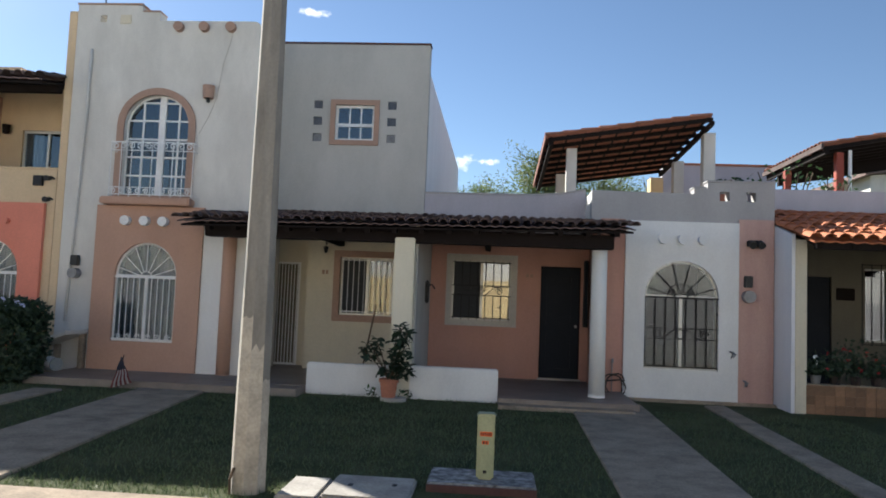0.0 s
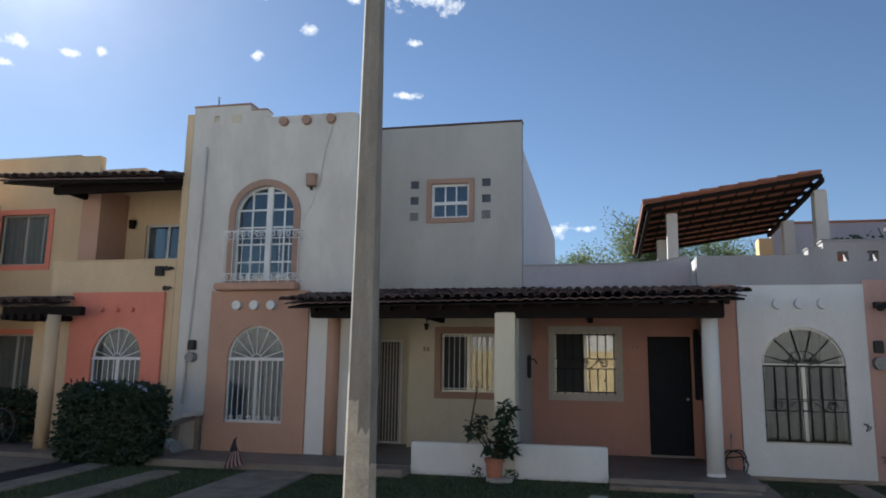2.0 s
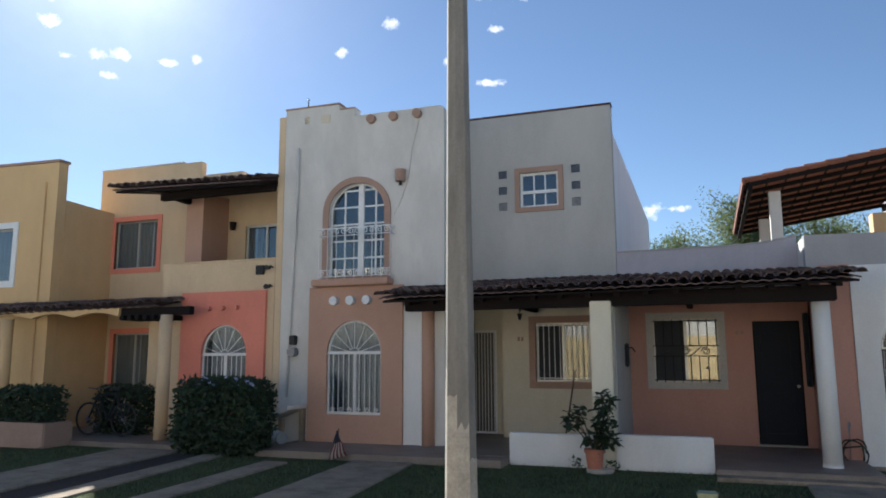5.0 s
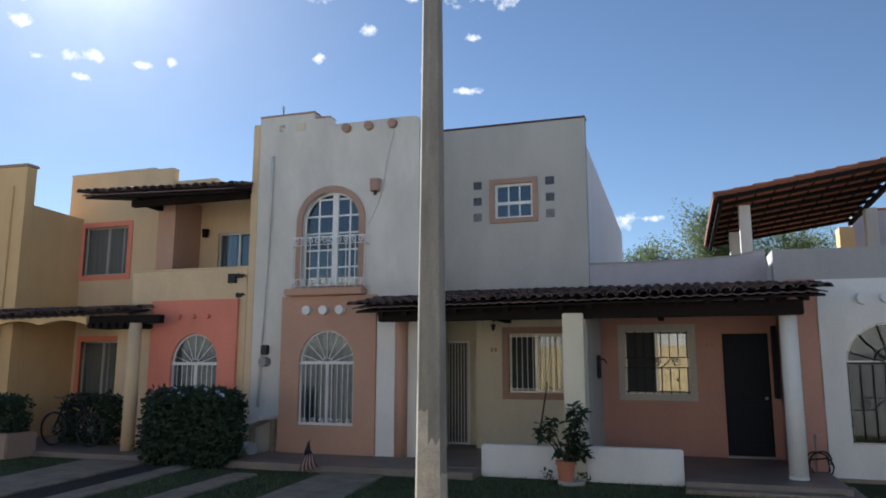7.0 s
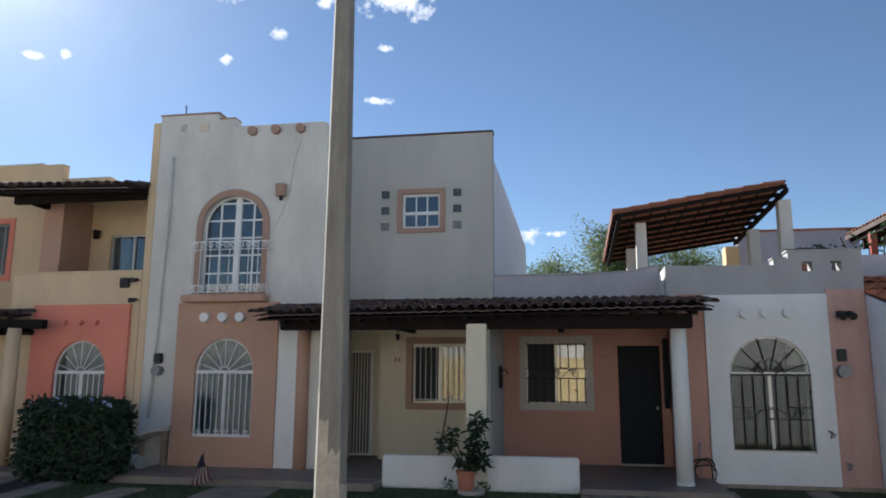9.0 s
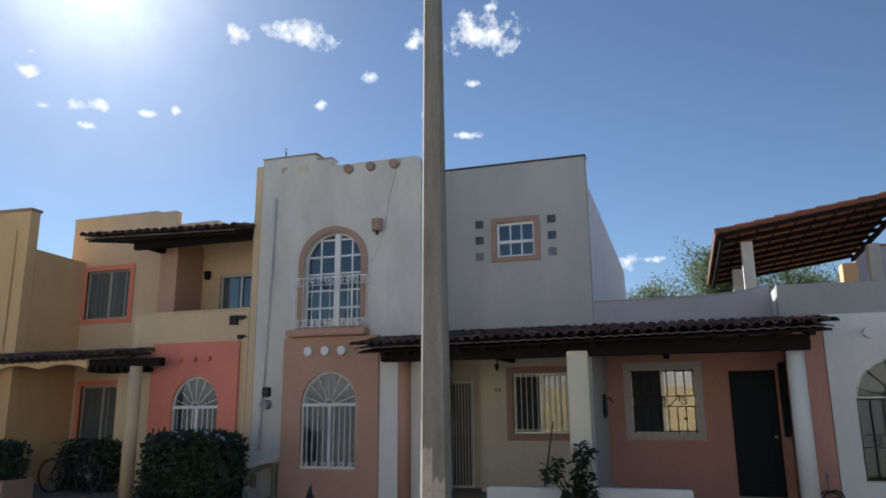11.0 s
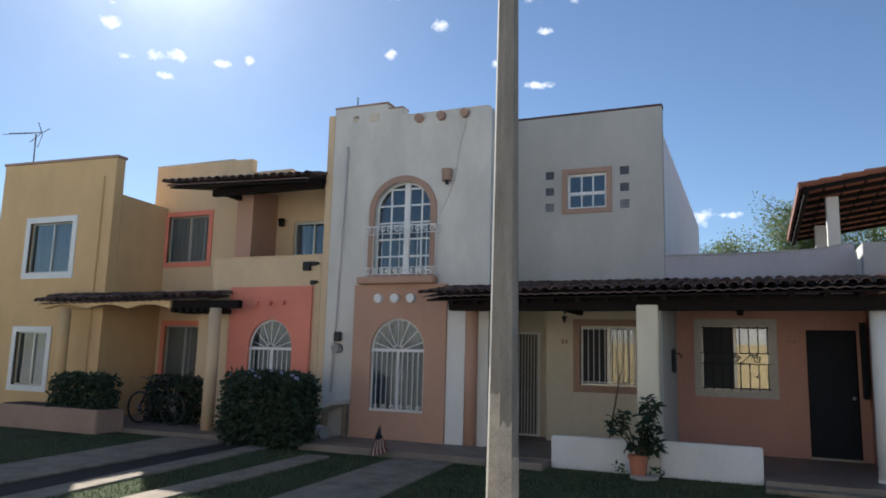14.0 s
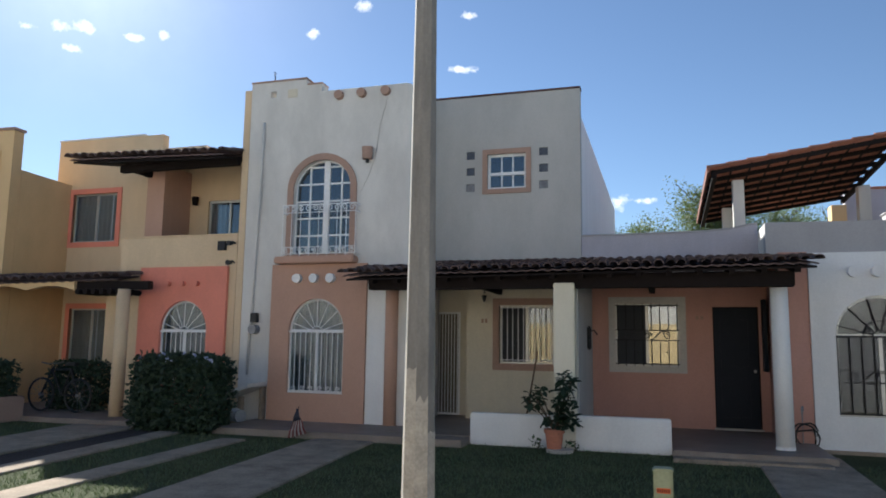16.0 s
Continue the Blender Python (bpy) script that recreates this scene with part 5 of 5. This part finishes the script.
for k in range(8):
    top = (0.90, 1.12, 1.05, 1.38, 1.56, 1.34, 1.11, 0.86)[k]
    for j in range(3):
        a0 = radians(5.5 + 45 * k)
        a1 = a0 + radians(45)
        f0, f1 = j / 3, (j + 1) / 3
        t0, t1 = top + 0.03 * math.sin(5.0 * k + 3 * j), top + 0.03 * math.sin(5.0 * k + 3 * j + 3)
        vs = []
        for f, zz in ((f0, -0.1), (f1, -0.1), (f1, t1), (f0, t0)):
            rr = 0.138 - 0.0097 * (zz + 0.1)
            cx = math.cos(a0) * (1 - f) + math.cos(a1) * f
            cy = math.sin(a0) * (1 - f) + math.sin(a1) * f
            vs.append(bm.verts.new((-1.877 + rr * cx, 5.45 + rr * cy, zz)))
        bm.faces.new(vs)
part("worn_skin", bm, POLEW, sp, "paler worn concrete skin round the foot")
part("ground_wire", tube([(-1.97, 5.32, 0.0), (-1.97, 5.31, 0.12), (-1.95, 5.33, 0.2)], 0.012, 6), BARK, sp, "rusty grounding rod end")

# utility slabs and pedestal
s1 = thing("manhole_cover", (-1.1, 5.5, 0), "grey concrete service cover in two slabs", "manhole cover")
part("slab", box(-1.60, -1.285, 5.22, 5.80, -0.05, 0.05, 0.015), SLABC, s1)
part("slab", box(-1.27, -0.61, 5.28, 5.92, -0.05, 0.055, 0.015), SLABC, s1)
for x, y in ((-1.10, 5.60), (-0.76, 5.66)):
    part("lifting_slot", box(x - 0.018, x + 0.018, y - 0.03, y + 0.03, 0.0552, 0.06), IRON, s1)
s2 = thing("utility_pedestal", (-0.02, 6.0, 0), "beige-green plastic utility pedestal on a stone plinth", "utility pedestal")
part("plinth", box(-0.52, 0.36, 5.76, 6.30, -0.05, 0.07, 0.012), material("mottled_stone", (0.20, 0.20, 0.20), 0.9, grain=14, vary=0.7, stain=0.4, stain_scale=8, second=(0.42, 0.42, 0.42), bump=0.4), s2, "mottled grey stone plinth")
part("plinth_edge", box(-0.52, 0.36, 5.738, 5.759, -0.05, 0.058), MAROON, s2)
ped = bmesh.new()
box(-0.130, 0.015, 5.93, 6.07, 0.07, 0.60, 0.018, ped)
pb = part("body", ped, PLASTG, s2)
part("cap", box(-0.137, 0.022, 5.922, 6.078, 0.575, 0.605, 0.012), PLASTG, pb)
part("seam", box(-0.133, 0.018, 5.926, 6.074, 0.325, 0.335, 0.002), PLASTG, pb)
part("lock", box(-0.075, -0.045, 5.922, 5.931, 0.125, 0.15, 0.002), IRON, pb)
part("sticker", box(-0.107, -0.005, 5.924, 5.9295, 0.425, 0.462), ORANGE, pb, "orange sticker")
part("sticker", box(-0.090, -0.033, 5.924, 5.9295, 0.36, 0.39), ORANGE, pb, "orange sticker")
for k in range(6):
    part("letter_bar", box(-0.101 + k * 0.016, -0.092 + k * 0.016, 5.921, 5.9235, 0.432, 0.455), IRON, pb)
for k in range(2):
    part("letter_bar", box(-0.080 + k * 0.024, -0.067 + k * 0.024, 5.921, 5.9235, 0.365, 0.385), IRON, pb)

# ---- clutter by the houses ----
fg = thing("garden_flag", (-5.6, 10.35, 0.0), "small striped cloth flag on a stick in front of the wall", "flag")
part("stick", cyl((-5.62, 10.36, 0.0), (-5.56, 10.36, 0.51), 0.007, 0.007, 6), IRON, fg)


def cloth(pts_top, pts_low, y, wav):
    bm = bmesh.new()
    n = 8
    rows = []
    for (x0, z0), (x1, z1) in ((pts_top[0], pts_top[1]), (pts_low[0], pts_low[1])):
        rows.append([bm.verts.new((x0 + (x1 - x0) * k / n, y + wav * math.sin(k * 0.9), z0 + (z1 - z0) * k / n)) for k in range(n + 1)])
    for k in range(n):
        bm.faces.new((rows[0][k], rows[0][k + 1], rows[1][k + 1], rows[1][k]))
    bmesh.ops.solidify(bm, geom=bm.faces[:], thickness=0.003)
    return bm


APEX, LOW_L, LOW_R = Vector((-5.58, 0, 0.48)), Vector((-5.73, 0, 0.01)), Vector((-5.40, 0, 0.10))
for k in range(9):
    u0, u1 = k / 9, (k + 1) / 9
    c0, c1 = LOW_L.lerp(LOW_R, u0), LOW_L.lerp(LOW_R, u1)
    s0, s1 = APEX.lerp(c0, 0.42), APEX.lerp(c1, 0.42)
    part("stripe", cloth([(s0.x, s0.z), (c0.x, c0.z)], [(s1.x, s1.z), (c1.x, c1.z)], 10.34, 0.012), FLAGW if k % 2 else FLAGR, fg)
c0, c1 = APEX.lerp(LOW_L, 0.45), APEX.lerp(LOW_R, 0.45)
part("canton", cloth([(APEX.x - 0.01, APEX.z), (c0.x, c0.z)], [(APEX.x + 0.01, APEX.z), (c1.x, c1.z)], 10.332, 0.012), FLAGB, fg, "dark blue corner of the flag")

bn = thing("concrete_shelf", (-7.2, 11.5, 0.1), "white concrete ledge beside the wall", "ledge")
bm = bmesh.new()
pf = [(-7.62, 0.54), (-6.985, 0.78), (-6.985, 0.71), (-7.62, 0.47)]
plate(pf, [], 11.12, 11.82, bm)
part("slab", bm, WHITE, bn)
part("leg", box(-7.10, -7.02, 11.70, 11.82, 0.1, 0.72, 0.01), CONC, bn)
part("leg", box(-7.54, -7.46, 11.70, 11.82, 0.1, 0.5, 0.01), CONC, bn)
bk = thing("bucket", (-7.2, 11.2, 0.11), "white plastic bucket lying on its side", "bucket")
part("body", cyl((-7.28, 11.22, 0.23), (-7.08, 11.1, 0.23), 0.12, 0.10, 16), WHITEP, bk)
part("rim", cyl((-7.09, 11.107, 0.23), (-7.07, 11.095, 0.23), 0.108, 0.108, 16), STEEL, bk)


def clump(name, cx, cy, z0, sx, sy, h, count, size, leaf, label, category, seed, flowers=None, petal=None):
    """A clipped, uneven shrub: woody stems inside a shell of many leaves."""
    rng = random.Random(seed)
    t = thing(name, (cx, cy, z0), label, category)
    for k in range(7):
        a = rng.uniform(0, 6.3)
        part("stem", tube([(cx + 0.1 * math.cos(a), cy + 0.08 * math.sin(a), z0), (cx + 0.3 * sx * math.cos(a), cy + 0.3 * sy * math.sin(a), z0 + 0.5 * h),
                           (cx + 0.6 * sx * math.cos(a), cy + 0.6 * sy * math.sin(a), z0 + 0.85 * h)], 0.02, 5), BARK, t)
    pts = []
    while len(pts) < count:
        u, v, w_ = rng.uniform(-1, 1), rng.uniform(-1, 1), rng.uniform(0, 1)
        d = (abs(u) ** 6 + abs(v) ** 6 + abs(2 * w_ - 1) ** 6) ** (1 / 6)
        lump = 1 + 0.10 * noise.noise((u * 3.1 + seed, v * 3.1, w_ * 4)) + 0.06 * noise.noise((u * 9, v * 9 + seed, w_ * 9))
        if d < 0.62 * lump or d > lump:
            continue
        pts.append((cx + u * sx, cy + v * sy, z0 + w_ * h))
    bm = bmesh.new()
    leaves(bm, pts, size, rng)
    part("foliage", bm, leaf, t)
    for _ in range(flowers or 0):
        bm = bmesh.new()
        c = (cx + rng.uniform(-0.9, 0.9) * sx, cy - sy * rng.uniform(0.3, 1.0), z0 + h * rng.uniform(0.9, 1.02))
        leaves(bm, [c] * 7, 0.04, rng, 1.0)
        part("flower", bm, petal, t)
    return t


clump("hedge", -7.86, 10.50, 0.0, 0.86, 0.36, 1.28, 13500, 0.055, LEAFD, "dense dark clipped hedge with pale blue flowers", "hedge", 11, 18, PETALB)
clump("shrub", -12.2, 10.35, 0.42, 0.75, 0.28, 0.68, 3400, 0.055, LEAFD, "dark green shrub in a masonry planter", "shrub", 12)
clump("shrub", -11.35, 11.95, 0.09, 0.7, 0.3, 0.98, 3000, 0.06, LEAFD, "dark potted shrubs crowded on a porch", "shrub", 13)
clump("shrub", -9.2, 11.2, 0.09, 0.25, 0.25, 0.5, 700, 0.05, LEAFD, "small dark shrub by the porch", "shrub", 14)
pf_ = thing("planter", (-12.8, 10.35, 0), "rendered masonry planter box in front of a porch", "planter")
part("body", box(-14.2, -11.4, 10.02, 10.68, 0.0, 0.45, 0.02), material("pink_render", (0.42, 0.30, 0.24), 0.9, stain=0.25), pf_)
part("soil", box(-14.1, -11.5, 10.10, 10.60, 0.44, 0.47), SOIL, pf_)

# bicycle parked in the yellow porch
bc = thing("bicycle", (-11.85, 11.42, 0.09), "dark bicycle parked on the porch", "bicycle")
for cx in (-11.80, -10.90):
    ring = [(cx + 0.31 * math.cos(a), 11.42, 0.42 + 0.31 * math.sin(a)) for a in (2 * math.pi * k / 24 for k in range(25))]
    wh = part("wheel", tube(ring, 0.022, 6), BLACKP, bc)
    part("hub", cyl((cx, 11.38, 0.42), (cx, 11.46, 0.42), 0.03, 0.03, 8), STEEL, wh)
    spoke = mesh_of("spoke", cyl((0, 0, -0.3), (0, 0, 0.3), 0.003, seg=4), STEEL)
    for k in range(6):
        piece("spoke", spoke, Matrix.Translation((cx, 11.42, 0.42)) @ pose(0, 0, 0, 0, 30 * k, 0), wh)
for a, b in (((-11.80, 0.42), (-11.55, 0.95)), ((-11.55, 0.9), (-11.10, 0.92)), ((-11.10, 0.92), (-11.30, 0.42)), ((-11.30, 0.42), (-10.90, 0.42)), ((-11.30, 0.42), (-11.55, 0.88)), ((-10.90, 0.42), (-11.10, 0.9))):
    part("frame_tube", cyl((a[0], 11.42, a[1]), (b[0], 11.42, b[1]), 0.018, seg=8), IRON, bc)
part("handlebar", tube([(-11.57, 11.15, 1.05), (-11.55, 11.3, 1.02), (-11.55, 11.54, 1.02), (-11.57, 11.69, 1.05)], 0.015, 6), STEEL, bc)
part("saddle", box(-11.23, -10.97, 11.35, 11.49, 0.99, 1.05, 0.02), BLACKP, bc)

# potted plant at the pillar
PX = -1.57
pp = thing("potted_plant", (PX, 10.60, 0), "leafy dark plant in a terracotta pot before the pillar", "potted plant")
part("pot", cyl((PX, 10.60, 0.05), (PX, 10.60, 0.30), 0.105, 0.135, 20), TERRA, pp)
part("rim", cyl((PX, 10.60, 0.27), (PX, 10.60, 0.32), 0.148, 0.148, 20), TERRA, pp)
part("saucer", cyl((PX + 0.08, 10.58, 0.0), (PX + 0.08, 10.58, 0.05), 0.19, 0.20, 20), TRIMG, pp)
rng = random.Random(21)
tips = [(0.17, 1.08), (0.25, 1.01), (0.10, 1.00), (0.20, 0.91), (0.12, 0.86), (0.22, 0.80), (0.14, 0.73), (0.20, 0.65), (0.10, 0.62), (0.17, 0.55), (0.24, 0.50),
        (0.06, 0.52), (-0.02, 0.46), (0.12, 0.45), (0.22, 0.43), (-0.08, 0.50), (-0.20, 0.86), (-0.30, 0.82), (-0.38, 0.72), (-0.26, 0.70)]
for tx, tz in tips:
    part("stem", tube([(PX, 10.60, 0.30), (PX + tx * 0.45, 10.6, 0.3 + 0.5 * (tz - 0.3)), (PX + tx, 10.58, tz)], 0.009, 5), BARK, pp)
for tx, tz in tips:
    for k in range(12):
        bm = bmesh.new()
        q = Euler((rng.uniform(-1.0, 0.6), rng.uniform(-0.6, 0.6), rng.uniform(0, 6.3))).to_matrix()
        s = rng.uniform(0.065, 0.105)
        base = Vector((PX + tx, 10.58, tz)) + Vector((rng.gauss(0, 0.04), rng.gauss(0, 0.05), rng.gauss(-0.02, 0.05)))
        prof = [(0, 0.05), (0.35, 0.42), (0.75, 0.40), (1.0, 0.04)]
        left = [bm.verts.new(base + q @ Vector((-w_ * s * 0.8, u * s * 1.6, 0.15 * s * math.sin(u * 3)))) for u, w_ in prof]
        mid = [bm.verts.new(base + q @ Vector((0, u * s * 1.6, -0.12 * s + 0.15 * s * math.sin(u * 3)))) for u, w_ in prof]
        right = [bm.verts.new(base + q @ Vector((w_ * s * 0.8, u * s * 1.6, 0.15 * s * math.sin(u * 3)))) for u, w_ in prof]
        for i in range(3):
            bm.faces.new((left[i], mid[i], mid[i + 1], left[i + 1]))
            bm.faces.new((mid[i], right[i], right[i + 1], mid[i + 1]))
        part("leaf", bm, LEAFP, pp)
for k, (x, y) in enumerate(((-1.82, 10.66), (-1.30, 10.68))):
    t = thing("weed", (x, y, 0), "small leafy weed beside the plant pot", "weed", "weeds by the pot")
    part("stem", tube([(x, y, 0), (x + 0.03, y, 0.12), (x + 0.05 * (1 - 2 * k), y, 0.16)], 0.006, 5), BARK, t)
    bm = bmesh.new()
    leaves(bm, [(x + rng.gauss(0, 0.06), y + rng.gauss(0, 0.04), rng.uniform(0.03, 0.17)) for _ in range(24)], 0.045, rng)
    part("leaves", bm, LEAFG, t)
br = thing("broom", (-2.05, 11.15, 0.12), "wooden broom handle leaning behind the low wall", "broom")
part("handle", cyl((-2.12, 11.12, 0.14), (-1.93, 11.32, 1.42), 0.014, 0.014, 8), BARK, br)
part("head", box(-2.20, -2.04, 11.08, 11.16, 0.12, 0.22, 0.02), TRIMP, br)


# ---- trees behind the terrace ----
def tree(x, y, h, spread, count, seed, wispy=0.5):
    rng = random.Random(seed)
    t = thing("tree", (x, y, 0), "feathery light green tree behind the houses", "tree", "trees behind the houses")
    bm = bmesh.new()
    tube([(x, y, 0), (x + 0.1, y, h * 0.3), (x - 0.1, y, h * 0.55), (x, y, h * 0.8)], 0.13, 8, bm)
    part("trunk", bm, BARK, t)
    pts = []
    bm = bmesh.new()
    for k in range(64):
        a = rng.uniform(0, 6.3)
        z0 = h * rng.uniform(0.35, 0.8)
        L = spread * rng.uniform(0.3, 1.0)
        p0 = Vector((x, y, z0))
        p1 = p0 + Vector((L * 0.5 * math.cos(a), L * 0.5 * math.sin(a), h * 0.13))
        p2 = p0 + Vector((L * math.cos(a), L * math.sin(a), h * rng.uniform(0.10, 0.22)))
        tube([p0, p1, p2], 0.016, 4, bm)
        for j in range(count // 64):
            f = rng.uniform(0.25, 1.1)
            c = p0.lerp(p1, min(f * 2, 1)) if f < 0.5 else p1.lerp(p2, (f - 0.5) * 2)
            drop = abs(rng.gauss(0, wispy))
            pts.append(c + Vector((rng.gauss(0, 0.25), rng.gauss(0, 0.25), 0.25 - drop)))
    part("branchwork", bm, BARK, t)
    bm = bmesh.new()
    leaves(bm, pts, 0.05, rng, 2.6)
    part("crown", bm, LEAFT, t)


tree(-0.6, 31.0, 6.9, 2.1, 17000, 31)
tree(1.9, 30.0, 8.1, 1.7, 22000, 32, 0.7)
tree(4.4, 31.0, 7.4, 2.4, 18000, 33)
tree(7.0, 33.0, 7.6, 2.0, 6000, 34)

# ---- lawn blades ----
rg = np.random.RandomState(5)
N = 52000
gx = rg.uniform(-11.5, 5.0, N)
gy = 5.15 + 5.7 * rg.rand(N) ** 1.15
keep = np.ones(N, bool)
for xa, xb, xc, xd in ((1.02, 2.10, 1.13, 2.27), (3.05, 3.38, 3.30, 3.60), (-4.85, -3.75, -5.30, -4.30), (-6.28, -5.86, -6.62, -6.20), (-7.35, -6.93, -8.05, -7.66), (-9.1, -8.05, -10.0, -8.72), (-7.98, -7.40, -8.66, -8.09)):
    f = (gy - 4.75) / 5.8
    keep &= ~((gx > xa + (xc - xa) * f - 0.01) & (gx < xb + (xd - xb) * f + 0.01))
keep &= ~((gx > -1.62) & (gx < -0.59) & (gy < 5.94)) & ~((gx > -0.54) & (gx < 0.38) & (gy < 6.32))
keep &= ~((gy > 10.45) & (gx < -2.9)) & ~((gy > 10.55) & (gx > 0.05) & (gx < 2.2))
gx, gy = gx[keep], gy[keep]
n = len(gx)
ang, hh = rg.uniform(0, 6.28, n), rg.uniform(0.02, 0.05, n)
lean = rg.normal(0, 0.018, (n, 2))
wd = 0.006
co = np.empty((n, 3, 3))
co[:, 0] = np.c_[gx - wd * np.cos(ang), gy - wd * np.sin(ang), np.zeros(n)]
co[:, 1] = np.c_[gx + wd * np.cos(ang), gy + wd * np.sin(ang), np.zeros(n)]
co[:, 2] = np.c_[gx + lean[:, 0], gy + lean[:, 1], hh]
me = bpy.data.meshes.new("grass")
me.from_pydata(co.reshape(-1, 3).tolist(), [], np.arange(3 * n).reshape(-1, 3).tolist())
me.materials.append(BLADE)
tagged(new("grass", me), "short dark green lawn grass", "grass", kind="stuff")
